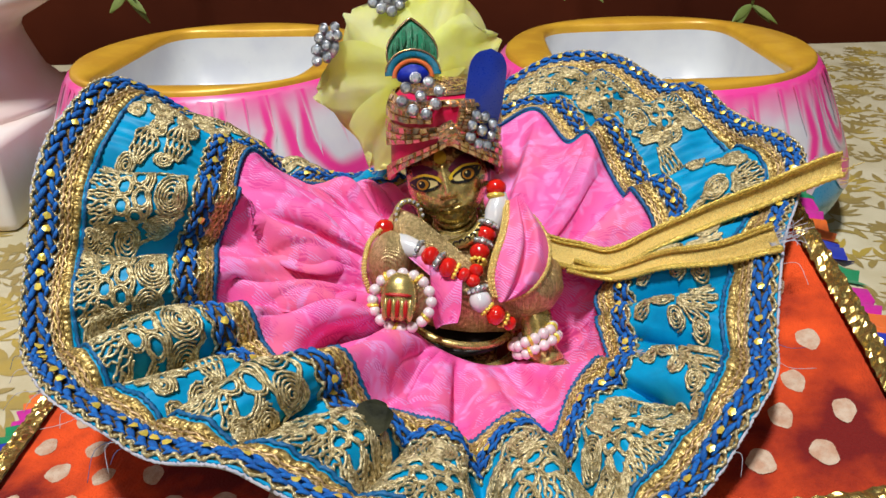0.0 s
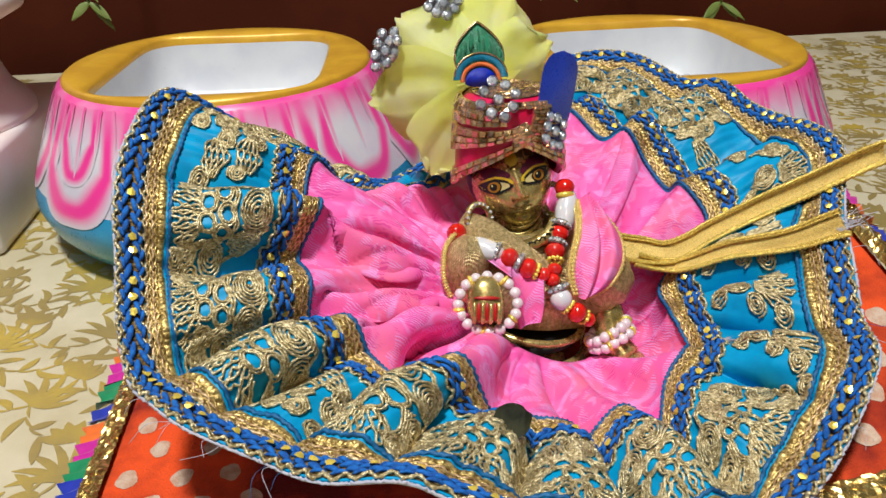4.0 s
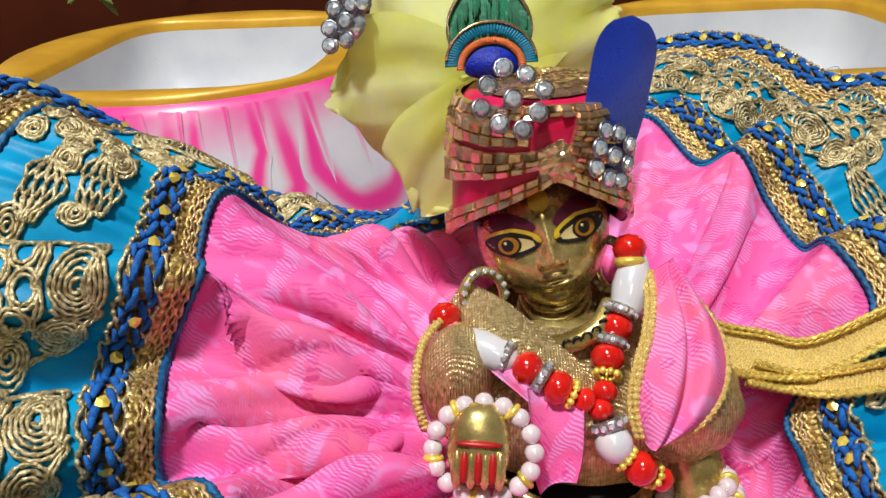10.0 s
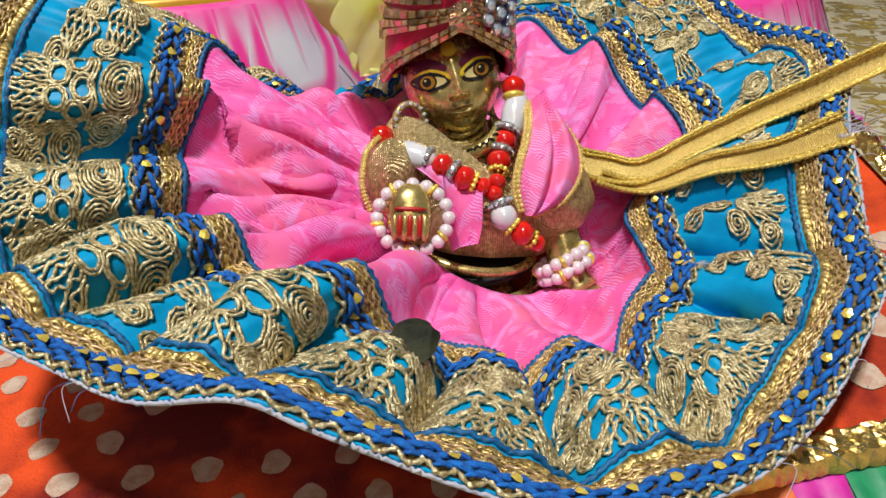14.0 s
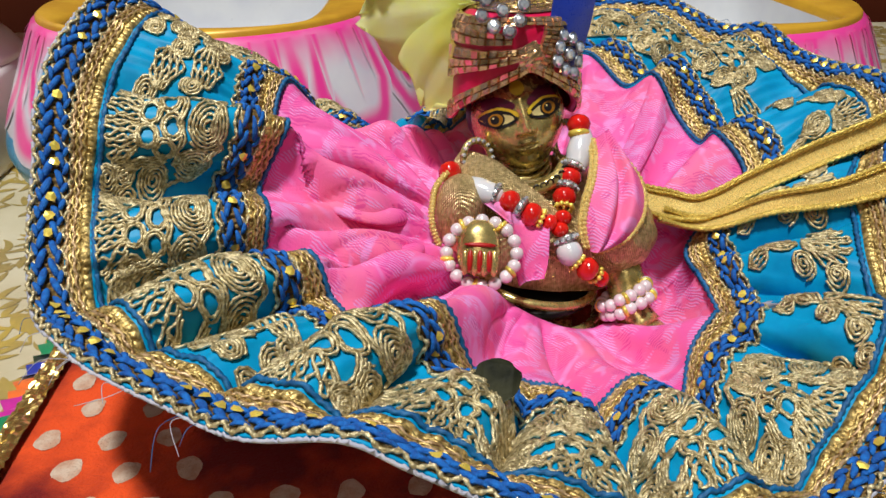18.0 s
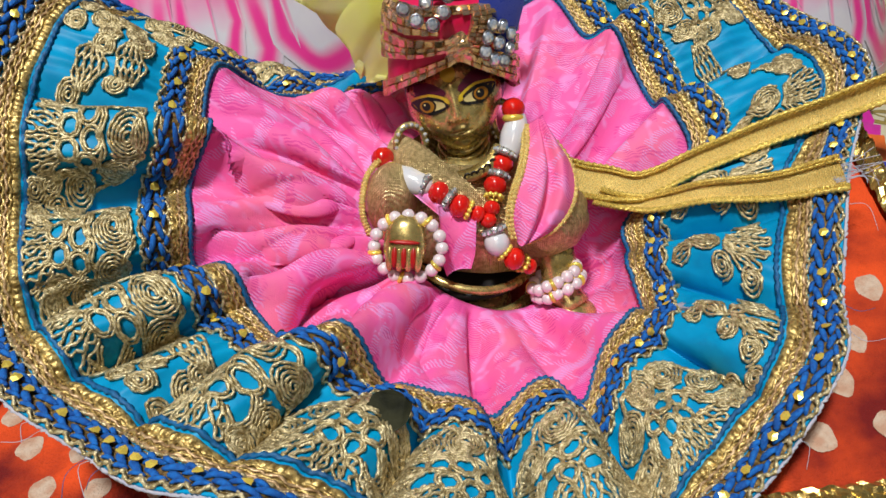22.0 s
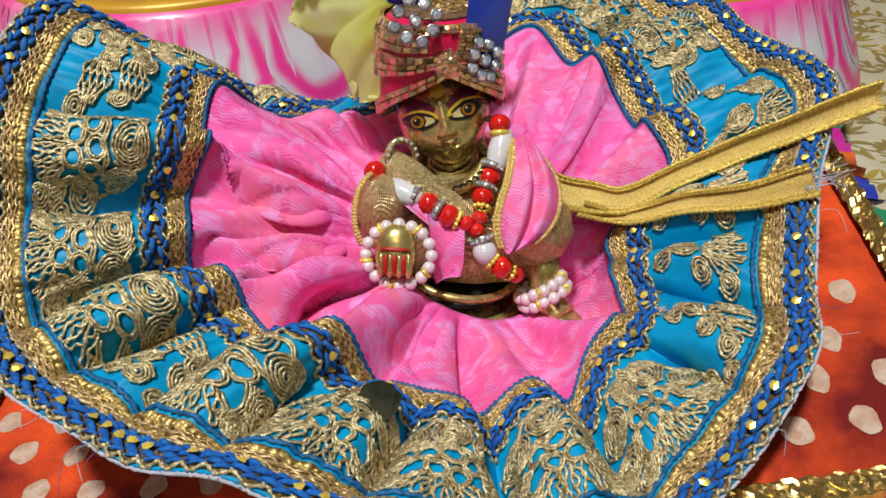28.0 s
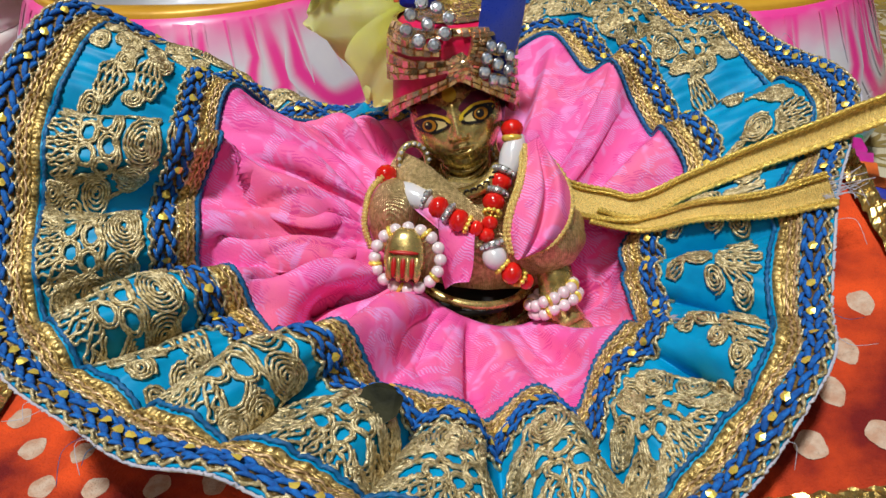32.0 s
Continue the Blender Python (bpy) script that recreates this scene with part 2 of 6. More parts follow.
jacquard(PINK)
SATIN = mat("turquoise_satin", (0.0, 0.31, 0.58), (0.0, 0.25, 0.50), 160, 0.5, 0.46, bump=0.12, bump_scale=2200)
SATIN.node_tree.nodes["Principled BSDF"].inputs["Specular IOR Level"].default_value = 0.2
LINING = woven(mat("white_lining", (0.55, 0.52, 0.58), (0.45, 0.45, 0.55), 200, 0.5, 0.8), 1500, 0.3)
THREAD = mat("gold_thread", (0.84, 0.71, 0.43), (0.38, 0.29, 0.13), 900, 0.5, 0.40, 0.65, bump=0.7, bump_scale=3000, bump_size=0.0004)
RIBBON = mat("gold_ribbon", (0.94, 0.69, 0.26), (0.28, 0.18, 0.05), 800, 0.47, 0.36, 0.65, bump=0.7, bump_scale=2500)
ROSECORD = mat("rose_cord", (0.70, 0.48, 0.27), (0.32, 0.19, 0.08), 700, 0.5, 0.4, 0.5, bump=0.5, bump_scale=2500)
# Gold darkened to put the shade between braid stitches into its colour.
TAPE = mat("shaded_gold_tape", (0.34, 0.22, 0.07), (0.16, 0.09, 0.03), 900, 0.5, 0.5, 0.5, bump=0.7, bump_scale=2500)
BRAID = mat("blue_braid", (0.004, 0.16, 0.58), (0.002, 0.08, 0.36), 700, 0.5, 0.75, bump=0.9, bump_scale=3500, bump_size=0.0004)
CORD = mat("blue_cord", (0.002, 0.13, 0.33), (0.001, 0.07, 0.20), 500, 0.5, 0.5, bump=0.6, bump_scale=3500)
FOILGOLD = mat("gold_foil", (0.95, 0.76, 0.14), (0.88, 0.62, 0.10), 600, 0.5, 0.30, 0.45, bump=0.2, spread=0.25)
BRASS = mat("aged_brass", (0.66, 0.51, 0.19), (0.32, 0.22, 0.06), 140, 0.58, 0.27, 0.72, bump=0.12, bump_scale=700)
CREAM = woven(mat("cream_brocade", (0.64, 0.56, 0.39), (0.54, 0.46, 0.29), 30, 0.5, 0.6, sheen=0.2, bump=0.3, bump_scale=1200), 700, 0.3)
ZARI = mat("gold_weave", (0.42, 0.31, 0.11), (0.70, 0.50, 0.08), 26, 0.56, 0.45, 0.35, bump=0.5, bump_scale=2500)
WALLWOOD = mat("dark_red_panel", (0.085, 0.016, 0.006), (0.055, 0.010, 0.004), 6, 0.5, 0.7, bump=0.05)
WALLWOOD.node_tree.nodes["Principled BSDF"].inputs["Specular IOR Level"].default_value = 0.1
# Grey kept dark to hold down light bounced inside the room.
PLASTER = mat("dark_grey_plaster", (0.13, 0.125, 0.12), None, 5, 0.5, 0.8)
MARBLE = mat("white_painted_stone", (0.84, 0.80, 0.80), (0.82, 0.70, 0.66), 25, 0.5, 0.35, coat=0.2, bump=0.05)
ORANGE = mat("orange_paint", (0.75, 0.20, 0.06), None, 200, 0.5, 0.5)
WHITE = mat("white_enamel", (0.68, 0.69, 0.71), (0.60, 0.61, 0.66), 40, 0.5, 0.32, coat=0.3, bump=0.06, bump_scale=300)
BLUEPAINT = mat("sky_blue_enamel", (0.02, 0.32, 0.60), (0.02, 0.26, 0.52), 60, 0.5, 0.3, coat=0.3, bump=0.05)
GOLDPAINT = mat("gold_paint", (0.72, 0.40, 0.035), (0.62, 0.32, 0.03), 70, 0.5, 0.38, 0.15, bump=0.2, bump_scale=300)
FLEECE = mat("red_plush", (0.17, 0.003, 0.002), (0.80, 0.075, 0.007), 42, 0.5, 0.95, bump=0.9, bump_scale=1400, bump_size=0.0008)
DOTCLOTH = mat("cream_plush", (0.62, 0.46, 0.35), (0.52, 0.30, 0.20), 300, 0.5, 0.95, bump=0.9, bump_scale=1400, bump_size=0.0008)
GREEN = mat("leaf_green", (0.15, 0.22, 0.04), (0.22, 0.28, 0.08), 90, 0.5, 0.5, bump=0.1)
TABS = [mat("blue_cloth", (0.01, 0.03, 0.40), None, 300, 0.5, 0.5, sheen=0.3), mat("orange_cloth", (0.85, 0.16, 0.02), None, 300, 0.5, 0.5, sheen=0.3),
        mat("magenta_cloth", (0.60, 0.01, 0.32), None, 300, 0.5, 0.5, sheen=0.3), mat("green_cloth", (0.0, 0.24, 0.09), None, 300, 0.5, 0.5, sheen=0.3)]
PEARL = mat("pearl", (0.80, 0.70, 0.72), (0.80, 0.64, 0.68), 250, 0.5, 0.22, 0.1, coat=0.6, bump=0.0, spread=0.08)
REDBEAD = mat("red_glass_bead", (0.70, 0.015, 0.008), (0.6, 0.01, 0.008), 300, 0.5, 0.12, coat=0.6, bump=0.0, spread=0.1)
# Pale and dark blotches put the clear stones' sparkle into their colour.
GEM = mat("rhinestone", (0.95, 0.97, 1.0), (0.34, 0.42, 0.55), 800, 0.54, 0.05, 0.6, bump=0.0, coat=1.0, spread=0.3)
LAME = woven(mat("gold_lame", (0.80, 0.62, 0.32), (0.52, 0.38, 0.17), 900, 0.5, 0.32, 0.75, bump=0.5, bump_scale=2200, bump_size=0.0003), 600, 0.6, 0.0003)
YELLOWBAND = woven(mat("yellow_gold_ribbon", (0.98, 0.76, 0.28), (0.86, 0.58, 0.16), 2200, 0.5, 0.28, 0.30, bump=0.6, bump_scale=3000), 1400, 0.6)
GLITTER = mat("gold_glitter", (0.95, 0.70, 0.16), (0.60, 0.40, 0.08), 1500, 0.5, 0.26, 0.45, bump=0.8, bump_scale=3500)
PETAL = mat("yellow_green_petal", (0.93, 0.95, 0.30), (0.96, 0.98, 0.66), 75, 0.5, 0.55, soft=0.9, bump=0.3, bump_scale=400)


def translucent(m, colour, share):
    """Lets part of the light through a thin petal or leaf."""
    t, b, link = tree_of(m)
    tr, mx = t.nodes.new("ShaderNodeBsdfTranslucent"), t.nodes.new("ShaderNodeMixShader")
    tr.inputs["Color"].default_value = (*colour, 1)
    mx.inputs["Fac"].default_value = share
    link(b.outputs["BSDF"], mx.inputs[1])
    link(tr.outputs["BSDF"], mx.inputs[2])
    link(mx.outputs["Shader"], t.nodes["Material Output"].inputs["Surface"])


translucent(PETAL, (0.95, 0.97, 0.55), 0.65)
VELVETRED = mat("red_velvet", (0.58, 0.004, 0.05), (0.66, 0.012, 0.09), 200, 0.5, 0.35)
ROSEGOLD = mat("rose_gold_trim", (0.88, 0.58, 0.40), (0.60, 0.40, 0.17), 420, 0.5, 0.20, 0.85, bump=0.2)
NAVY = mat("blue_velvet", (0.004, 0.038, 0.44), (0.003, 0.026, 0.32), 90, 0.5, 0.3, sheen=0.3, coat=0.3, bump=0.3, bump_scale=1800)
FOIL = mat("dull_foil", (0.012, 0.013, 0.007), (0.035, 0.035, 0.018), 160, 0.5, 0.55, 0.1, bump=0.6, bump_scale=500)
FOIL.node_tree.nodes["Principled BSDF"].inputs["Specular IOR Level"].default_value = 0.1
BLACK = mat("black_paint_and_shade", (0.012, 0.010, 0.010), None, 300, 0.5, 0.4)

# ---- the setting ----
# Unseen floor, ceiling, front and side walls, added to close the room.
solid("floor", box((0, -0.5, -0.76), (2.6, 2.4, 0.02)), PLASTER, "dark grey plain floor", "floor", False, kind="structure")
solid("ceiling", box((0, -0.5, 1.56), (2.6, 2.4, 0.04)), PLASTER, "dark grey plain ceiling", "ceiling", False, kind="structure")
solid("wall_back", box((0, 0.56, 0.4), (2.5, 0.04, 2.3)), WALLWOOD, "dark reddish brown wall panel", "wall", False, kind="structure")
solid("wall_front", box((0, -1.62, 0.4), (2.5, 0.04, 2.3)), PLASTER, "dark grey plain wall", "wall", False, kind="structure")
solid("wall_left", box((-1.24, -0.53, 0.4), (0.04, 2.14, 2.3)), PLASTER, "dark grey plain wall", "wall", False, kind="structure")
solid("wall_right", box((1.24, -0.53, 0.4), (0.04, 2.14, 2.3)), PLASTER, "dark grey plain wall", "wall", False, kind="structure")
altar = solid("altar_table", box((0, 0.03, -0.377), (1.3, 0.94, 0.746), 0.01), WALLWOOD, "dark wooden altar table under a brocade cloth", "table", False)


def brocade_cloth():
    xs, ys = np.linspace(-0.66, 0.66, 133), np.linspace(-0.45, 0.505, 97)
    v = [(x, y, 0.0001 * noise.noise(Vector((x * 14, y * 14, 0))) - 0.0004) for x in xs for y in ys]
    n = len(v)
    f = [tuple(reversed(q)) for q in grid_faces(133, 97)]
    v += [(x, y, -0.004) for x, y, z in v]
    f += [tuple(i + n for i in reversed(q)) for q in f]
    cloth = thing("brocade_tablecloth", (0, 0, 0), "cream tablecloth brocaded with gold leaves and flowers", "tablecloth")
    part("cloth", (v, f), CREAM, cloth)
    rnd = random.Random(4)
    vs, fs = [], []

    def blade(x, y, a, length, width, bend=0.3, z=0.0):
        k = len(vs)
        for i in range(7):
            t = i / 6
            w = width * math.sin(math.pi * min(t * 0.92 + 0.06, 1)) ** 0.8
            c = a + bend * (t - 0.5)
            px, py = x + length * t * math.cos(c), y + length * t * math.sin(c)
            for s in (-1, 0, 1):
                vs.append((px - s * w * math.sin(c), py + s * w * math.cos(c), z - 0.00015 + (0.00012 if s == 0 else 0)))
        fs.extend([(k + 3 * i + j, k + 3 * i + 3 + j, k + 3 * i + 4 + j, k + 3 * i + 1 + j) for i in range(6) for j in range(2)])

    for gx in range(-12, 13):
        for gy in range(-5, 12):
            x, y = gx * 0.043 + (0.0215 if gy % 2 else 0) + rnd.uniform(-0.004, 0.004), gy * 0.040 + 0.02
            if abs(x) < 0.10 and -0.05 < y < 0.25 or y > 0.48 or y < -0.2:
                continue
            a = 0.9 + 0.4 * (gy % 3) + rnd.uniform(-0.2, 0.2)
            for k in range(7):
                blade(x, y, a - 1.2 + 0.40 * k, 0.020 - 0.0014 * abs(k - 3), 0.0016, 0.45)
            for k in range(5):
                blade(x + 0.018 * math.cos(a), y + 0.018 * math.sin(a), a - 1.0 + 0.5 * k, 0.011, 0.0022, 0.2)
            for side in (-1, 1):
                c, px, py = a + math.pi + side * 0.7, x, y
                for k in range(7):
                    blade(px, py, c, 0.0075, 0.0006, side * 0.3)
                    px, py, c = px + 0.0068 * math.cos(c), py + 0.0068 * math.sin(c), c + side * 0.33
                    blade(px, py, c + (1.0 if k % 2 else -1.0), rnd.uniform(0.008, 0.014), 0.0017, rnd.uniform(-0.8, 0.8))
    tagged(part("gold_leaf_weave", (vs, fs), ZARI, cloth, "woven gold leaves and flowers"), kind="stuff")


brocade_cloth()


# ---- lotus bowls ----
def lotus_bowl(cx, cy, turn, R=0.0715, H=0.080, belly=0.0955):
    bowl = thing("lotus_bowl", (cx, cy, 0), "white and pink lotus bowl with gold rim and blue foot", "bowl", "pair of lotus bowls")
    c = (cx, cy, 0)

    def radius(z):
        return float(np.interp(z, [0, 0.006, 0.016, 0.026, 0.034, 0.045, 0.062, 0.074, H], [0.076, 0.085, 0.0925, belly, belly - 0.002, 0.0895, 0.082, 0.0765, R + 0.001]))

    zs = np.r_[0.0002, np.linspace(0.004, 0.035, 10)]
    part("foot", lathe([(0.0, 0.0002)] + [(radius(z), z) for z in zs], c, 96), BLUEPAINT, bowl, "sky blue foot")
    zs = np.linspace(0.035, H - 0.003, 18)
    part("body", lathe([(radius(z), z) for z in zs] + [(R - 0.001, H - 0.0014)], c, 160), BOWLBODY, bowl)
    n = 96
    a = np.linspace(0, 2 * np.pi, n, endpoint=False)

    def opening(k, half):
        e = 6.0
        return 1 / ((np.abs(np.cos(k)) / half) ** e + (np.abs(np.sin(k)) / (1.16 * half)) ** e) ** (1 / e)

    inner = opening(a + radians(max(turn, 0)), 0.0500)
    rows = []
    for w, z in ((0, H - 0.0035), (0.02, H - 0.001), (0.10, H + 0.0004), (0.5, H + 0.0002), (0.88, H - 0.0006), (0.97, H - 0.002), (1.0, H - 0.005)):
        r = (R + 0.0015) * (1 - w) + inner * w
        rows.append(np.stack([cx + r * np.cos(a), cy + r * np.sin(a), np.full(n, z)], 1))
    v = np.stack(rows, 1).reshape(-1, 3)
    part("rim", (v, grid_faces(n, len(rows), True)), GOLDPAINT, bowl, "broad gold painted rim")
    rows = []
    for k, z in ((1.0, H - 0.005), (0.985, H - 0.018), (0.95, H - 0.030), (0.86, H - 0.034), (0.0, H - 0.034)):
        r = inner * k
        rows.append(np.stack([cx + r * np.cos(a), cy + r * np.sin(a), np.full(n, z)], 1))
    part("hollow", (np.stack(rows, 1).reshape(-1, 3), grid_faces(n, len(rows), True)), WHITE, bowl, "white inside")
    count = 12
    for k in range(count):
        mid = 2 * math.pi * (k + 0.5 * (turn != 0)) / count + radians(turn)
        half = math.pi / count
        # a pointed petal hanging from the rim: a raised white field in a pink outline
        ts = np.linspace(-1, 1, 13)
        low = 0.034 + 0.010 * np.abs(ts) ** 2.4
        v, nv = [], 9
        for t, z0 in zip(ts, low):
            for j in range(nv):
                z = z0 + (H - 0.010 - z0) * j / (nv - 1)
                puff = 0.0002 * (1 - t * t) * (1 - (j / (nv - 1)) ** 3) + 0.0001
                ang = mid + t * half * 0.80
                r = radius(z) + puff
                v.append((cx + r * math.cos(ang), cy + r * math.sin(ang), z))
        petal = part("petal", (v, grid_faces(13, nv)), BOWLBODY, bowl)
        for width, lift, size in (((0.86, 0.0, 0.0030), (0.46, 0.014, 0.0018)) if k % 2 else ((0.80, 0.004, 0.0026),)):
            path = []
            for t in np.linspace(-1, 1, 41):
                s = abs(t)
                z = 0.0350 + lift + (H - 0.014 - 0.0350 - lift) * max(0, (s - 0.42) / 0.58) ** 1.1 + 0.010 * min(s / 0.42, 1) ** 2.2
                ang = mid + half * width * math.copysign(min(1, (s / 0.55)) ** 0.75, t) * (1 - 0.25 * max(0, s - 0.6))
                path.append((ang * 0.09, z))
            path = np.array(path)
            way = unit(np.gradient(path, axis=0))
            taper = size * (1.15 - 0.70 * np.abs(np.linspace(-1, 1, 41)) ** 2) * (1.0 + 0.15 * np.sin(np.arange(41) * 0.5 + k))

            def brushed(share, up):
                """A stroke of paint that follows the bowl's wall."""
                v = []
                for (s0, z0), (wx, wz), hw in zip(path, way, taper):
                    for o in np.linspace(-1, 1, 13):
                        ang, z = (s0 - wz * hw * share * o) / 0.09, z0 + wx * hw * share * o
                        r = radius(z) + up
                        v.append((cx + r * math.cos(ang), cy + r * math.sin(ang), z))
                return v, grid_faces(41, 13)

            stroke = part("petal_outline", brushed(2.3, 0.0004 + (0.0001 if lift else 0)), BOWLBODY, petal, "airbrushed pink outline")
            soft = stroke.data.attributes.new("paint", "FLOAT", "POINT")
            o = np.abs(np.linspace(-1, 1, 13))
            ends = np.clip(1.25 - np.abs(np.linspace(-1, 1, 41)) ** 6, 0, 1)
            soft.data.foreach_set("value", (ends[:, None] * np.interp(o, [0, 0.28, 0.5, 0.8, 1], [1, 1.0, 0.62, 0.18, 0])[None]).ravel())
        # streaks of paint that run down from the rim
        for side in (-0.62, 0.05, 0.55):
            a0, end = mid + half * side, 0.046 + 0.016 * ((7 * k + 3 * side) % 1.0)
            v = []
            for z in np.linspace(H - 0.004, end, 14):
                for o in np.linspace(-1, 1, 7) * min(1.0, (z - end) / 0.008 + 0.03):
                    r = radius(z) + 0.0006
                    ang = a0 + o * 0.0026 / 0.09 * (0.6 + 0.4 * math.sin(40 * z + k))
                    v.append((cx + r * math.cos(ang), cy + r * math.sin(ang), z))
            streak = part("paint_streak", (v, grid_faces(14, 7)), BOWLBODY, petal, "pink streak from the rim")
            soft = streak.data.attributes.new("paint", "FLOAT", "POINT")
            soft.data.foreach_set("value", (np.linspace(1, 0, 14)[:, None] ** 0.7 * (1 - np.abs(np.linspace(-1, 1, 7)) ** 1.3)[None]).ravel())
    return bowl


def bowl_paint():
    """White enamel airbrushed with pink below the rim."""
    m = mat("white_pink_enamel", (0.70, 0.68, 0.74), (0.62, 0.59, 0.70), 40, 0.5, 0.33, coat=0.3, bump=0.05, bump_scale=300)
    t, b, link = tree_of(m)
    co, sep = t.nodes.new("ShaderNodeTexCoord"), t.nodes.new("ShaderNodeSeparateXYZ")
    link(co.outputs["Object"], sep.inputs["Vector"])
    cloud = t.nodes.new("ShaderNodeTexNoise")
    cloud.inputs["Scale"].default_value = 55
    link(co.outputs["Object"], cloud.inputs["Vector"])
    add = t.nodes.new("ShaderNodeMath")
    add.operation = "MULTIPLY_ADD"
    add.inputs[1].default_value = 0.016
    link(cloud.outputs["Fac"], add.inputs[0])
    link(sep.outputs["Z"], add.inputs[2])
    rng = t.nodes.new("ShaderNodeMapRange")
    rng.inputs["From Min"].default_value, rng.inputs["From Max"].default_value = 0.068, 0.086
    link(add.outputs["Value"], rng.inputs["Value"])
    mix = t.nodes.new("ShaderNodeMix")
    mix.data_type = "RGBA"
    link(b.inputs["Base Color"].links[0].from_socket, mix.inputs["A"])
    mix.inputs["B"].default_value = (0.86, 0.06, 0.34, 1)
    link(rng.outputs["Result"], mix.inputs["Factor"])
    stroke = t.nodes.new("ShaderNodeAttribute")
    stroke.attribute_name = "paint"
    over = t.nodes.new("ShaderNodeMix")
    over.data_type = "RGBA"
    link(mix.outputs["Result"], over.inputs["A"])
    over.inputs["B"].default_value = (0.88, 0.045, 0.33, 1)
    link(stroke.outputs["Fac"], over.inputs["Factor"])
    link(over.outputs["Result"], b.inputs["Base Color"])
    return m


BOWLBODY = bowl_paint()
lotus_bowl(-0.112, 0.178, 4)
lotus_bowl(0.102, 0.166, -18)


# ---- white shrine pillar ----
def pillar():
    cx, cy = -0.296, 0.215
    base = thing("shrine_pillar", (cx, cy, 0), "white painted stone pillar with an orange mark", "pillar")
    part("plinth", box((cx, cy, 0.0232), (0.150, 0.150, 0.0460), 0.004), MARBLE, base)
    wall = [(0.0745, 0.0464), (0.0740, 0.050), (0.0705, 0.055), (0.0655, 0.060), (0.0630, 0.066), (0.0585, 0.080), (0.0575, 0.086), (0.0600, 0.091), (0.0700, 0.096), (0.0800, 0.101), (0.0825, 0.1055), (0.0800, 0.111), (0.0690, 0.117), (0.0600, 0.122), (0.0560, 0.130), (0.0540, 0.20)]
    part("shaft", lathe([(0.0, 0.0464)] + wall + [(0.0, 0.20)], (cx, cy, 0), 96), MARBLE, base)
    p = []
    for a, z in ((-0.62, 0.084), (-0.68, 0.081), (-0.69, 0.076), (-0.66, 0.070), (-0.60, 0.067), (-0.68, 0.064), (-0.78, 0.066)):
        r = float(np.interp(z, [0.060, 0.066, 0.080, 0.086], [0.0655, 0.0630, 0.0585, 0.0575])) + 0.0006
        p.append((cx + r * math.cos(a), cy + r * math.sin(a), z))
    part("painted_mark", tube(spline(p, 40), 0.0009, 6), ORANGE, base, "orange painted curl")


pillar()


# ---- cushion seat ----
def seat_height(x, y):
    right = 0.040 + 0.15 * x + 0.25 * y
    w = smooth01((x + 0.06) / 0.12)
    h = 0.0125 * (1 - w) + right * w
    return np.maximum(h - 0.036 * np.exp(-(((x - 0.004) / 0.078) ** 2 + ((y - 0.012) / 0.062) ** 2) ** 2) * w, 0.003)


X0, X1, Y0, Y1 = -0.131, 0.113, -0.086, 0.050


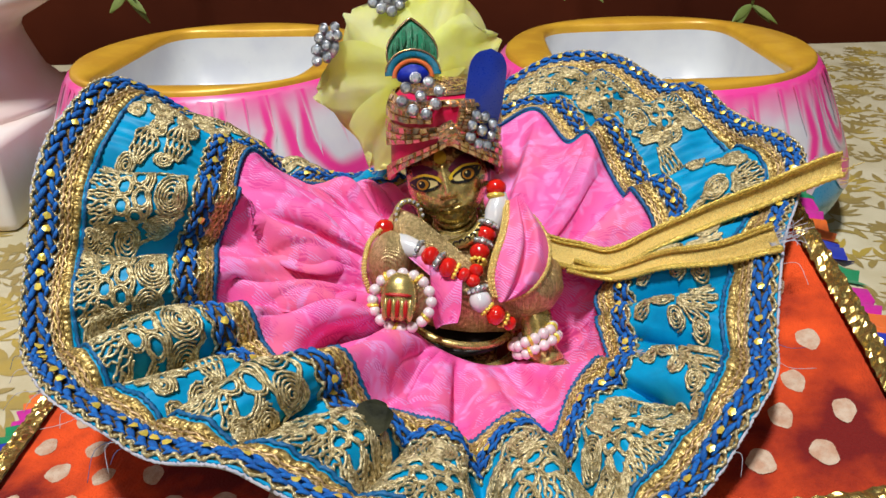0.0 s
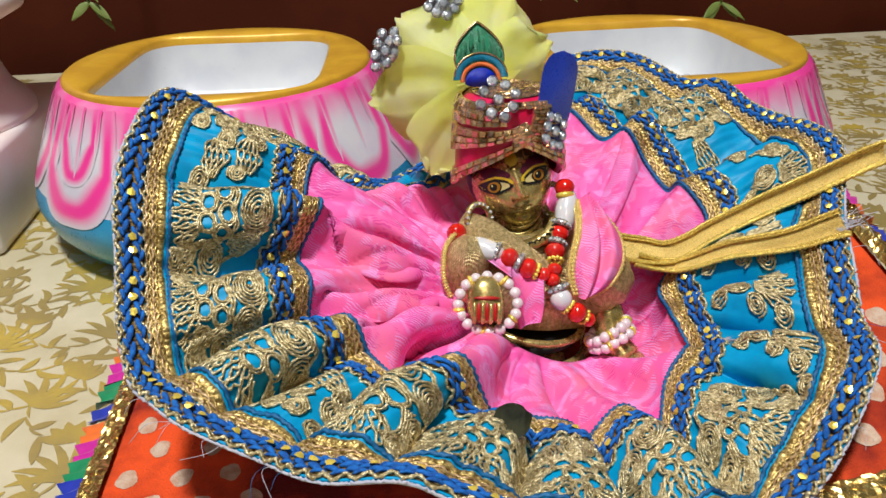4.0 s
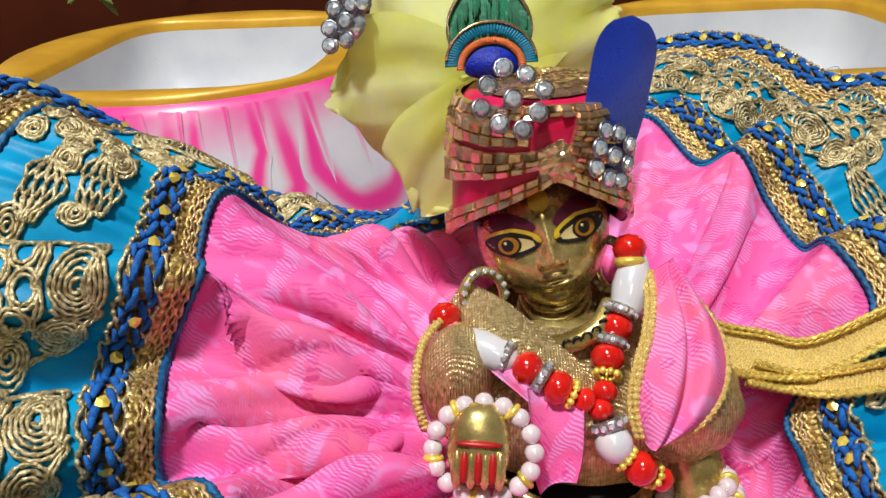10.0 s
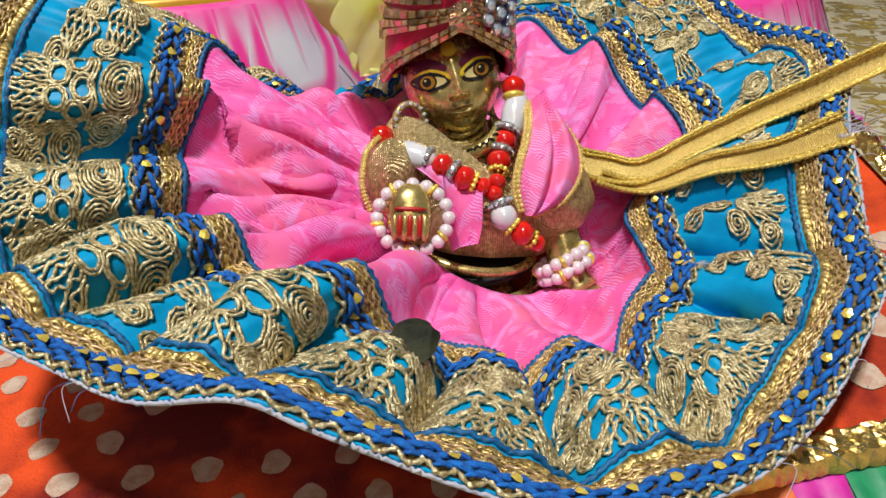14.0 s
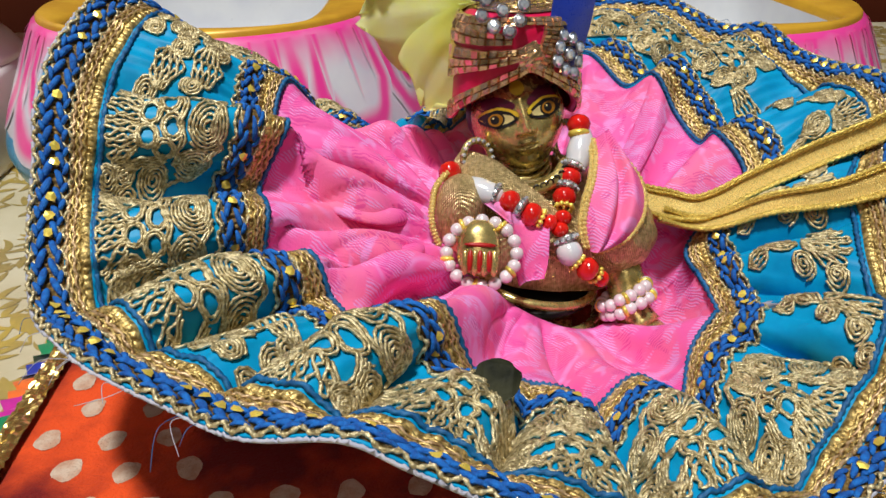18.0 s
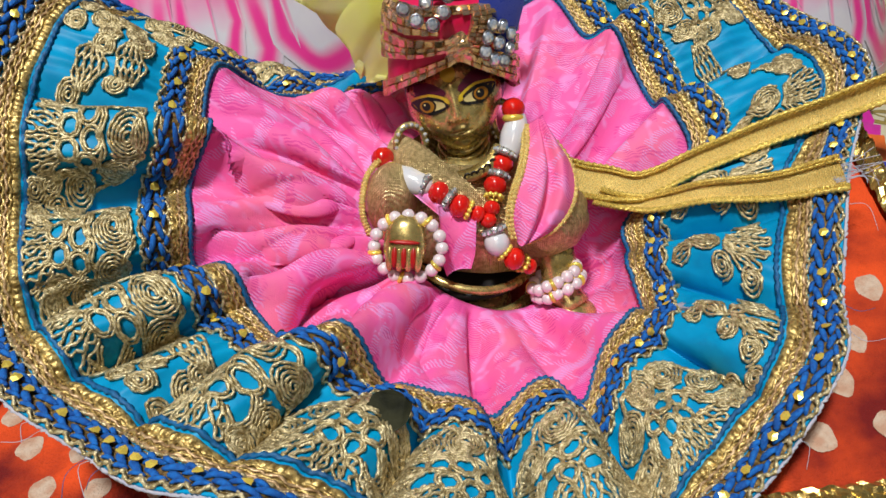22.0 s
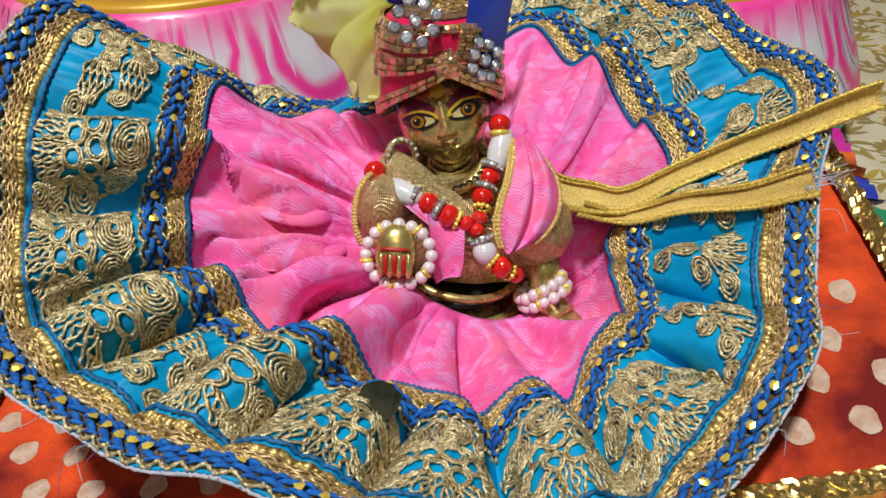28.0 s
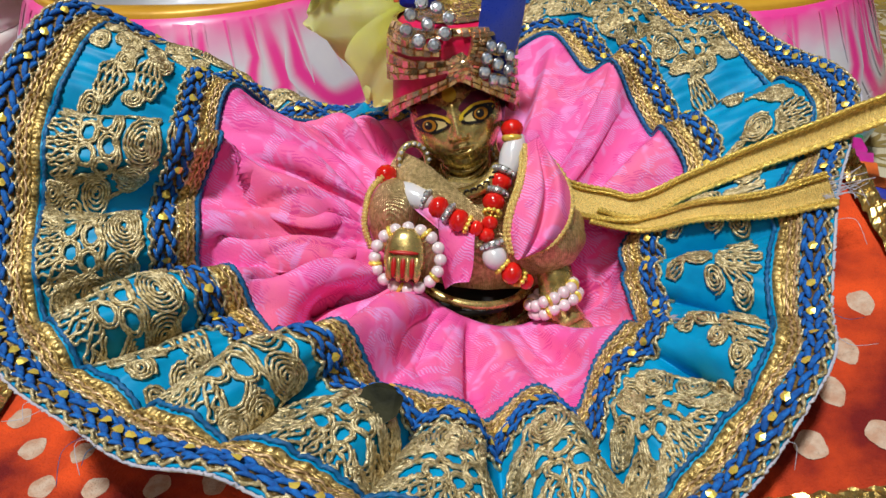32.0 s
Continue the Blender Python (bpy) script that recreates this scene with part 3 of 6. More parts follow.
def cushion():
    seat = thing("cushion_seat", (0, -0.02, 0), "red plush cushion with cream dots and gold edging", "cushion")
    nx, ny = 120, 70
    xs, ys = np.linspace(X0, X1, nx), np.linspace(Y0, Y1, ny)
    v, n = [], nx * ny
    for x in xs:
        for y in ys:
            edge = min(x - X0, X1 - x, y - Y0, Y1 - y)
            v.append((x, y, float(seat_height(x, y)) - 0.004 * math.exp(-edge / 0.003) + 0.0003 * noise.noise(Vector((x * 60, y * 60, 3)))))
    f = [tuple(reversed(q)) for q in grid_faces(nx, ny)]
    rim = [i * ny for i in range(nx)] + [(nx - 1) * ny + j for j in range(1, ny)] + [i * ny + ny - 1 for i in range(nx - 2, -1, -1)] + [j for j in range(ny - 2, 0, -1)]
    for i in rim:
        v.append((v[i][0], v[i][1], 0.0005))
    m = len(rim)
    f += [(rim[k], n + k, n + (k + 1) % m, rim[(k + 1) % m]) for k in range(m)]
    f.append(tuple(range(n + m - 1, n - 1, -1)))
    part("cover", (v, f), FLEECE, seat)
    # cream dots, woven into the plush
    rnd = random.Random(7)
    for i in range(-10, 11):
        for j in range(-7, 5):
            x, y = i * 0.0145 + (0.0072 if j % 2 else 0) + 0.003 + rnd.uniform(-0.001, 0.001), j * 0.0115 - 0.0025 + rnd.uniform(-0.001, 0.001)
            if not (X0 + 0.010 < x < X1 - 0.010 and Y0 + 0.010 < y < Y1 - 0.01) or (-0.075 < x < 0.06 and y > -0.05):
                continue
            rx, ry, a0 = rnd.uniform(0.0026, 0.0035), rnd.uniform(0.0034, 0.0044), rnd.uniform(-0.4, 0.4)
            dv = []
            for k in range(18):
                a = 2 * math.pi * k / 18
                w = 1 + 0.06 * math.sin(3 * a + i) + 0.05 * math.sin(5 * a + j)
                px, py = rx * w * math.cos(a), ry * w * math.sin(a)
                qx, qy = x + px * math.cos(a0) - py * math.sin(a0), y + px * math.sin(a0) + py * math.cos(a0)
                dv.append((qx, qy, float(seat_height(qx, qy)) + 0.00018))
            dv.append((x, y, float(seat_height(x, y)) + 0.0004))
            part("dot", (dv, [(k, (k + 1) % 18, 18) for k in range(18)]), DOTCLOTH, seat)
    # edging and tabs, side by side round the cushion
    ring = [(X0, Y1), (X0, Y0), (X1, Y0), (X1, Y1)]
    for (ax, ay), (bx, by), nrm in ((ring[0], ring[1], (-1, 0)), (ring[1], ring[2], (0, -1)), (ring[2], ring[3], (1, 0))):
        length = math.hypot(bx - ax, by - ay)
        n1 = int(length / 0.0011)
        v = []
        for i in range(n1 + 1):
            t = i / n1
            for j in range(8):
                w = -0.0025 + 0.0065 * j / 7
                x, y = ax + (bx - ax) * t - nrm[0] * w, ay + (by - ay) * t - nrm[1] * w
                v.append((x, y, float(seat_height(x, y)) + 0.0014 + 0.0009 * math.sin(math.pi * j / 7) + rnd.uniform(-0.0006, 0.0006) - (0.003 if j == 0 else 0)))
        part("edging", (v, [tuple(reversed(q)) for q in grid_faces(n1 + 1, 8)]), SEQUIN, seat, "crinkled gold sequin edging", False)
        k, p = 0, 0.0
        while p < length - 0.002:
            w = rnd.uniform(0.0085, 0.0115)
            t0, t1 = p / length, min((p + w) / length, 1)
            v = []
            for i in range(6):
                t = t0 + (t1 - t0) * i / 5
                for j in range(5):
                    o = 0.0015 + 0.0095 * j / 4 * (1 + 0.10 * math.sin(9 * i + k))
                    x, y = ax + (bx - ax) * t + nrm[0] * o, ay + (by - ay) * t + nrm[1] * o
                    z = float(seat_height(ax + (bx - ax) * t, ay + (by - ay) * t)) - 0.002 - 0.35 * o + 0.0005 * math.sin(i * 2.2 + k) * j
                    v.append((x, y, max(z, 0.0012)))
            top = grid_faces(6, 5)
            v2 = [(x, y, z - 0.0007) for x, y, z in v]
            part("cloth_tab", join((v, top), (v2, [tuple(reversed(q)) for q in top])), TABS[k % 4], seat)
            k, p = k + 1, p + w
    return seat


SEQUIN = mat("gold_sequin_trim", (0.85, 0.58, 0.18), (0.60, 0.45, 0.16), 500, 0.5, 0.22, 0.9, bump=0.3, bump_scale=2000)
cushion()


# ---- the spread skirt ----
# Fold by fold: the seam between the pink cloth and the satin band, and the hem, in millimetres.
BACK_LEFT = [
    (-20, 55, 54, -32, 84, 50),
    (-38, 47, 59, -56, 70, 58),
    (-54, 35, 67, -77, 50, 77),
    (-62, 19, 84, -104, 28, 106),
]
LEFT = [
    (-66, 7, 74, -112, 1, 102),
    (-60, -6, 80, -114, -17, 91),
    (-68, -8, 65, -113, -27, 80),
    (-64, -25, 66, -112, -41, 67),
    (-65, -28, 54, -108, -54, 59),
    (-54, -36, 60, -100, -65, 59),
    (-49, -41, 50, -91, -74, 59),
    (-41, -49, 48, -76, -83, 57),
]
FRONT = [
    (-27, -52, 56, -63, -92, 57),
    (-20, -54.5, 39, -46, -98, 61),
    (-15, -55.5, 38.5, -34, -101, 56),
    (-1, -59, 37, -12, -106, 47),
    (4, -59, 31, 6, -108, 41),
    (17, -50, 33, 26, -104, 38),
    (26, -54, 29, 42, -96, 37),
    (33, -41, 33, 57, -86, 40),
    (40, -35, 39, 68, -77, 51),
    (46, -28, 33, 77, -66, 56),
]
RIGHT = [
    (44, -15, 38, 84, -49, 55),
    (47, -6, 34, 90, -32, 63),
    (47, 2, 37, 98, -14, 67),
    (57, 9, 46, 108, 4, 70),
    (67, 15, 54, 116, 20, 77),
    (62, 27, 63, 116, 35, 79),
    (62, 39, 56, 112, 51, 78),
    (58, 52, 62, 106, 65, 79),
    (52, 59, 73, 98, 77, 85),
    (45, 67, 67, 88, 89, 83),
    (35, 83, 75, 70, 107, 90),
    (20, 86, 67, 44, 117, 87),
    (0, 78, 61, 4, 116, 63),
]
FOLDS = np.array(BACK_LEFT + LEFT + FRONT + RIGHT, float) * MM
M = 1500


def fold_curves():
    c = spline(FOLDS, 4000, True)
    mid = 0.5 * (c[:, :3] + c[:, 3:])
    step = np.r_[0, np.cumsum(np.linalg.norm(np.diff(mid, axis=0), axis=1))]
    want = np.linspace(0, step[-1], M, endpoint=False)
    return np.stack([np.interp(want, step, c[:, k]) for k in range(6)], 1), step[-1]


CURVE, AROUND = fold_curves()
SEAM = CURVE[:, :3]
HEM = SEAM + 0.975 * (CURVE[:, 3:] - SEAM)
WIDE = np.linalg.norm(HEM - SEAM, axis=1)
NS = 25


def normals_of(g, loop=True):
    du = np.roll(g, -1, 0) - np.roll(g, 1, 0)
    return unit(np.cross(np.gradient(g, axis=1), du))


MEDALLIONS = (0.034, 0.064, 0.1300, 0.1586, 0.1850, 0.2215, 0.2475, 0.2715, 0.2985, 0.3265, 0.487, 0.5176, 0.548, 0.577, 0.606)
SPRAYS = (0.3561, 0.3800, 0.4030, 0.4335)
RIDGES = sorted(MEDALLIONS + SPRAYS + (0.104, 0.2030))



def band_grid():
    s = np.linspace(0, 1, NS)[None, :, None]
    g = SEAM[:, None] * (1 - s) + HEM[:, None] * s
    along = np.arange(M) / M * AROUND
    sag = -0.0022 * np.sin(np.pi * s[0, :, 0])[None] * np.ones((M, 1))
    # broad ridges under the motifs, narrow creases between them
    ph = np.interp(along, np.r_[0, RIDGES, AROUND], np.r_[-1.1, np.arange(len(RIDGES)), len(RIDGES)])
    ridge = 1 - 2 * np.minimum(1, (2 * np.abs(ph - np.round(ph)))) ** 2.6
    sag += 0.0060 * ridge[:, None] * np.sin(np.pi * np.minimum(1, 1.12 * np.linspace(0, 1, NS)))[None] ** 1.2
    for i in range(M):
        a = 2 * math.pi * i / M
        for j in range(NS):
            k = j / (NS - 1)
            sag[i, j] += 0.0022 * math.sin(math.pi * k) * noise.noise(Vector((9 * math.cos(a), 9 * math.sin(a), 1.2 * k)))
            sag[i, j] += 0.0011 * math.sin(math.pi * k) * noise.noise(Vector((44 * math.cos(a), 44 * math.sin(a), 5.0 * k + 9)))
            sag[i, j] += 0.0018 * math.sin(math.pi * k) * noise.noise(Vector((20 * math.cos(a), 20 * math.sin(a), 4.0 * k + 5)))
    return g + normals_of(g) * sag[..., None]


BAND = band_grid()
BANDN = normals_of(BAND)


def on_band(along, s, h):
    """Places on the band: metres along it, share from seam (0) to hem (1), height over the cloth. Gives places and normals."""
    along, s = np.broadcast_arrays(np.asarray(along, float), np.asarray(s, float))
    u, w = along / AROUND * M, np.clip(s, 0, 1.04) * (NS - 1)
    i, j = np.floor(u).astype(int), np.clip(np.floor(w).astype(int), 0, NS - 2)
    fu, fw = (u - i)[..., None], (w - j)[..., None]
    i0, i1 = i % M, (i + 1) % M
    out = []
    for g in (BAND, BANDN):
        out.append((g[i0, j] * (1 - fu) + g[i1, j] * fu) * (1 - fw) + (g[i0, j + 1] * (1 - fu) + g[i1, j + 1] * fu) * fw)
    n = unit(out[1])
    return out[0] + n * np.asarray(h)[..., None], n


def width_at(along):
    return np.interp(np.asarray(along) % AROUND, np.arange(M) / M * AROUND, WIDE)


def waist(a):
    return np.stack([0.002 + 0.024 * np.cos(a), 0.001 + 0.0205 * np.sin(a), 0.0364 + 0.0068 * np.sin(a) - 0.0125 * np.cos(a)], -1)


def pink_grid():
    nq = 44
    q = np.linspace(0, 1, nq)
    ang = np.unwrap(np.arctan2(SEAM[:, 1] - 0.001, SEAM[:, 0] - 0.002))
    steady = np.linspace(ang[0], ang[0] + 2 * np.pi * np.sign(ang[-1] - ang[0]), M, endpoint=False)
    bell = np.exp(-np.linspace(-2.2, 2.2, 91) ** 2)
    ang = steady + np.convolve(np.pad(ang - steady, 45, mode="wrap"), bell / bell.sum(), "valid")
    w = waist(ang)
    bow = q[None] ** 0.85
    g = w[:, None] * (1 - bow[..., None]) + (SEAM[:, None] + BANDN[:, :1] * -0.0006) * bow[..., None]
    deg = np.degrees(ang)[:, None] % 360
    rad = ang[:, None] + 0.10 * np.sin(np.pi * q)[None] + 0.03 * np.sin(5 * q)[None]
    left = np.exp(-(np.abs((deg - 182) / 58) ** 3))
    # gathers: broad rounded crests with narrow deep valleys, finer ones towards the waist
    broad = 2 * np.abs(np.sin(11 * rad + 0.9 * np.sin(3 * rad + 1) + 0.4 * np.sin(5 * rad))) ** 0.42 - 1.5
    narrow = 2 * np.abs(np.sin(23 * rad + 1.1 * np.sin(4 * rad) + 0.6)) ** 0.6 - 1.3
    high = left * 0.0100 * np.sin(np.pi * q ** 0.78)[None] ** 1.15 * broad
    high += left * 0.0026 * (np.sin(np.pi * q ** 0.42) ** 0.9 * (1 - q) ** 0.35)[None] * narrow
    # the front: a sharp crease down to the seam, soft swells beside it; a deep hollow beside the arm
    for mid, wide, tall in ((271, 4.0, -0.0040), (258, 9.0, 0.0016), (283, 8.0, 0.0016), (238, 8.0, 0.0034), (224, 4.0, -0.0044), (304, 4.0, -0.0034), (314, 6.0, 0.0022), (331, 6.0, -0.0045), (354, 12.0, -0.0095)):
        far = (deg - mid + 180) % 360 - 180
        high += tall * np.exp(-((far / wide) ** 2)) * np.sin(np.pi * q ** 0.8)[None] ** 0.8
    # the right: flat panels folded one over the other, each with a lit edge and a drop behind it
    for mid, tall in ((22, 0.0075), (46, 0.0080), (66, 0.0040)):
        far = (deg - mid + 180) % 360 - 180
        lip = np.where(far < 0, np.exp(-((far / 10) ** 2)), np.exp(-((far / 1.6) ** 2))) - 0.75 * np.exp(-(((far - 4.5) / 2.6) ** 2))
        high += tall * lip * np.sin(np.pi * np.minimum(1, 0.08 + 0.92 * q) ** 1.1)[None] ** 0.7
    back = np.exp(-(((deg - 124) / 24) ** 2))
    g[..., 2] += back * 0.0075 * np.exp(-(((q - 0.80) / 0.16) ** 2))[None] * (1 + 0.35 * narrow)
    g[..., 2] -= 0.0035 * np.sin(np.pi * q)[None] ** 1.5
    n = normals_of(g)
    n = n if n[..., 2].mean() > 0 else -n
    fine = np.array([[noise.noise(Vector((60 * p[0], 60 * p[1], 60 * p[2]))) for p in row] for row in g[::5]])
    fine = np.stack([np.interp(np.arange(len(g)), np.arange(0, len(g), 5), fine[:, k]) for k in range(nq)], 1)
    return g + n * (high + 0.0003 * fine * np.sin(np.pi * q)[None])[..., None]


def sheet(top, thick, loop=True):
    """A cloth of some thickness from a grid of places."""
    n = normals_of(top)
    nu, nv = top.shape[:2]
    v = np.concatenate([top.reshape(-1, 3), (top - n * thick).reshape(-1, 3)])
    f = [tuple(reversed(q)) for q in grid_faces(nu, nv, True)]
    k = nu * nv
    f += [tuple(i + k for i in reversed(q)) for q in f]
    for i in range(nu):
        j = (i + 1) % nu
        f += [(i * nv, j * nv, j * nv + k, i * nv + k), (i * nv + nv - 1, i * nv + nv - 1 + k, j * nv + nv - 1 + k, j * nv + nv - 1)]
    return v, f


def skirt():
    dress = thing("skirt", (0, 0, 0.02), "pink jacquard skirt with embroidered turquoise satin band", "skirt")
    pink = part("pink_cloth", sheet(pink_grid(), 0.0006), PINK, dress, "gathered pink jacquard cloth")
    satin = part("satin_band", sheet(BAND[:, :], 0.0006), SATIN, dress, "turquoise satin band")
    low = BAND - BANDN * 0.0007
    edge = BAND[:, -1:] + (BAND[:, -1:] - BAND[:, -2:-1]) * 0.11
    fray = edge + np.array([[[0, 0, 0.0008 * noise.noise(Vector((i * 0.9, 0, 0)))]] for i in range(M)]) + 0.0007 * unit(BAND[:, -1:] - BAND[:, -2:-1]) * np.array([[[noise.noise(Vector((i * 1.3, 7, 0)))]] for i in range(M)])
    part("lining", sheet(np.concatenate([low[:, ::3], fray - BANDN[:, -1:] * 0.0004], 1), 0.0006), LINING, dress, "white lining with a frayed edge")
    fine = np.linspace(0, AROUND, 3000, endpoint=False)
    w = width_at(fine)
    period = AROUND / round(AROUND / 0.0078)
    phase = 2 * np.pi * fine / period

    def ribbed(name, s0, s1, host, hand=1):
        # a ladder of small gold cells beside lengthwise cords, on a woven tape
        rows = []
        for t in np.linspace(0, 1, 13):
            u = t if hand > 0 else 1 - t
            cell = np.abs(np.sin(np.pi * fine / 0.00135)) ** 0.45 if 0.05 < u < 0.40 else 0 * fine + 0.1
            h = 0.0002 + 0.00055 * cell * (1 if 0.1 < u < 0.36 else 0.5)
            if t in (0.0, 1.0):
                h = h * 0 + 0.00005
            rows.append(on_band(fine, s0 + (s1 - s0) * t, h)[0])
        g = np.stack(rows, 1)
        tape = part(name, (g.reshape(-1, 3), [tuple(reversed(q)) for q in grid_faces(len(fine), 13, True)]), RIBBON, host, "gold ladder ribbon", True)
        for u, r, k in ((0.46, 0.00040, 0), (0.62, 0.00036, 1), (0.77, 0.00036, 0), (0.93, 0.00042, 1)):
            t = u if hand > 0 else 1 - u
            p, n = on_band(fine, s0 + (s1 - s0) * t + 0.00022 * np.sin(2 * np.pi * fine / 0.0027 + 2 * k) / w, 0.0005)
            part("ribbon_cord", tube(p, r, 6, True, n, 0.9, 0.28, 0.95), ROSECORD if k else RIBBON, tape, "twisted rose gold cord" if k else "twisted gold cord")

    def cord(name, s, r, material, host, label):
        p, n = on_band(fine, s, 0.0004)
        part(name, tube(p, r, 6, True, n, 1.0, 0.30, 0.75), material, host, label)

    def braid(s, host, size=1.0):
        # blue yarn plaited in slanting stitches over a gold tape, wire loops along both edges
        rows = [on_band(fine, s + o * 0.0031 * size / w, 0.00012 + 0.0003 * (abs(o) < 0.9) + 0.0002 * np.sin(2 * np.pi * fine / 0.0013) * (abs(o) < 0.9))[0] for o in np.linspace(-1, 1, 6)]
        part("braid_tape", (np.stack(rows, 1).reshape(-1, 3), [tuple(reversed(q)) for q in grid_faces(len(fine), 6, True)]), TAPE, host, "gold tape under the braid, coloured as if shaded", False)
        geos = []
        n = round(AROUND / 0.0039)
        t = np.linspace(-1, 1, 8)
        fat = np.sqrt(np.maximum(0.05, 1 - t**2)) ** 0.7
        rnd = random.Random(17)
        for k in range(n):
            for side in (1, -1):
                c = (k + (0.5 if side > 0 else 0.0)) * AROUND / n
                wd = float(width_at(c))
                for o, slant, long, r in ((1.15, 0.70, 0.0020, 0.00076), (2.35, -0.45, 0.0014, 0.00055)):
                    cc = c + (0.0019 if o > 2 else 0.0) + rnd.uniform(-0.0002, 0.0002)
                    off = side * (o + slant * t) * MM * size
                    p, nn = on_band(cc + t * long * size, s + off / wd, 0.0006 + 0.0007 * np.cos(t * 1.4))
                    geos.append(tube(p, r * size * fat * rnd.uniform(0.9, 1.12), 7, False, nn, 0.8))
        tagged(part("braid_stitches", join(*geos), BRAID, host, "plaited blue yarn"), kind="stuff")
        for k, side in enumerate((1, -1)):
            for j, (o, r) in enumerate(((0.0029, 0.00042), (0.0017, 0.00028))):
                off = side * (o + 0.0009 * np.abs(np.sin(phase / 1.0 + 1.3 * j))) * size
                p, n2 = on_band(fine, s + off / w, 0.0006 + 0.00045 * np.cos(2 * phase + j))
                part("wire_scallop", tube(p, r * (1 + 0.3 * np.sin(2 * np.pi * fine / 0.0011)), 5, True, n2), THREAD, host, "scalloped gold wire")

    cord("seam_cord", 0.012, 0.00062, CORD, dress, "twisted blue cord")
    ribbed("seam_ribbon", 0.025, 0.115, dress, -1)
    braid(0.172, dress, 0.92)
    cord("hem_cord", 0.745, 0.00058, CORD, dress, "twisted blue cord")
    ribbed("hem_ribbon", 0.765, 0.862, dress)
    braid(0.932, dress, 1.0)
    # frayed threads at the hem
    rnd = random.Random(31)
    for k in range(26):
        al = rnd.uniform(0.17, 0.40) if k < 20 else rnd.uniform(0.40, 0.62)
        p, n = on_band(al, 1.0, -0.0006)
        out = unit(p - on_band(al, 0.9, 0.0)[0])
        side = np.cross(n, out)
        long = rnd.uniform(0.004, 0.013)
        pts = [p, p + out * long * 0.4 + side * rnd.uniform(-0.3, 0.3) * long, p + out * long * 0.7 + side * rnd.uniform(-0.7, 0.7) * long + np.array([0, 0, -0.4 * long])]
        part("loose_thread", tube(spline(pts, 12), 0.00007, 4), LINING if k % 3 else CORD, dress, "frayed thread")
    # foil sequins in the eyes of the braids
    a = np.linspace(0, 2 * np.pi, 6, endpoint=False) + 0.3
    tile = to_mesh("sequin", [(0.0011 * (1 + 0.18 * math.sin(3 * t)) * math.cos(t), 0.0012 * math.sin(t), 0.0002 * math.sin(2 * t)) for t in a] + [(0, 0, 0.0003)], [(i, (i + 1) % 6, 6) for i in range(6)], FOILGOLD, False)
    rnd = random.Random(3)
    count = round(AROUND / 0.0039)
    for s in (0.172, 0.932):
        for k in range(count):
            if k % 2 and rnd.random() < 0.8 or rnd.random() < 0.08:
                continue
            p, n = on_band((k + 0.25) * AROUND / count, s, 0.0019 + rnd.uniform(0, 0.0004))
            q = Vector(n).to_track_quat("Z", "Y").to_matrix().to_4x4()
            part("sequin", tile, None, dress, at=Matrix.Translation(Vector(p)) @ q @ pose(0, 0, 0, rnd.uniform(-14, 14), rnd.uniform(-14, 14), rnd.uniform(0, 90)))

    # ---- embroidery ----
    def drawn(along, lines, r=0.00037):
        """Couched gold cord along flat lines, in millimetres beside (x) and outward (y) from the inner edge of the satin."""
        geos = []
        wd = float(width_at(along))
        grow = min(1.06, max(0.9, 0.475 * wd / 0.0232))
        for line in lines:
            line = np.asarray(line, float)
            al = along + 0.90 * line[:, 0] * MM
            s = np.clip(0.258 + line[:, 1] * MM * grow / wd, 0.245, 0.737)
            step = np.r_[0, np.cumsum(np.hypot(np.diff(line[:, 0]), np.diff(line[:, 1])))]
            want = np.linspace(0, step[-1], max(8, int(step[-1] / 0.30)))
            p, n = on_band(np.interp(want, step, al), np.interp(want, step, s), 0.0006)
            geos.append(tube(p, r, 6, False, n, 1.0, 0.30, 1.2))
        return join(*geos)

    def curl(x, y, r, turns=3.2, a0=0.0, hand=1):
        a = np.linspace(0, turns * 2 * np.pi, int(18 * turns))
        q = r * (0.10 + 0.90 * (a / a[-1])) * (1 + 0.04 * np.sin(3 * a + a0))
        return np.stack([x + q * np.cos(a0 + hand * a), y + 0.92 * q * np.sin(a0 + hand * a)], 1)

    def loop(x, y, rx, ry):
        a = np.linspace(0, 2 * np.pi, 17)
        return np.stack([x + rx * np.cos(a), y + ry * np.sin(a)], 1)

    def strands(foot, tip, spread0, spread1, count, rnd, bend=0.0):
        """A fan of wavy double cords from foot to tip, that part and meet, and turn back in a loop at the tip."""
        out = []
        u = np.linspace(0, 1, 24)
        for k in range(count):
            t = 2 * k / (count - 1) - 1
            side = spread0 * t * (1 - u) + spread1 * t * u
            short = 1 - 0.20 * t * t - 0.05 * rnd.random()
            pair = []
            for o in (-1, 1):
                gap = 0.34 + 0.42 * np.sin(np.pi * u) * np.abs(np.sin(u * 7.0 + k)) + 0.30 * u
                wave = 0.45 * np.sin(u * 8.5 + k * np.pi) + o * gap
                pair.append(np.stack([foot[0] + (tip[0] - foot[0]) * u * short + side + wave, foot[1] + (tip[1] - foot[1]) * u * short + bend * t * t * u], 1))
            a = np.linspace(0, np.pi, 8)[1:-1]
            end, half = 0.5 * (pair[0][-1] + pair[1][-1]), 0.5 * np.abs(pair[1][-1][0] - pair[0][-1][0])
            turn = np.stack([end[0] - half * np.cos(a), end[1] + half * np.sin(a)], 1)
            out.append(np.concatenate([pair[0], turn, pair[1][::-1]]))
        return out

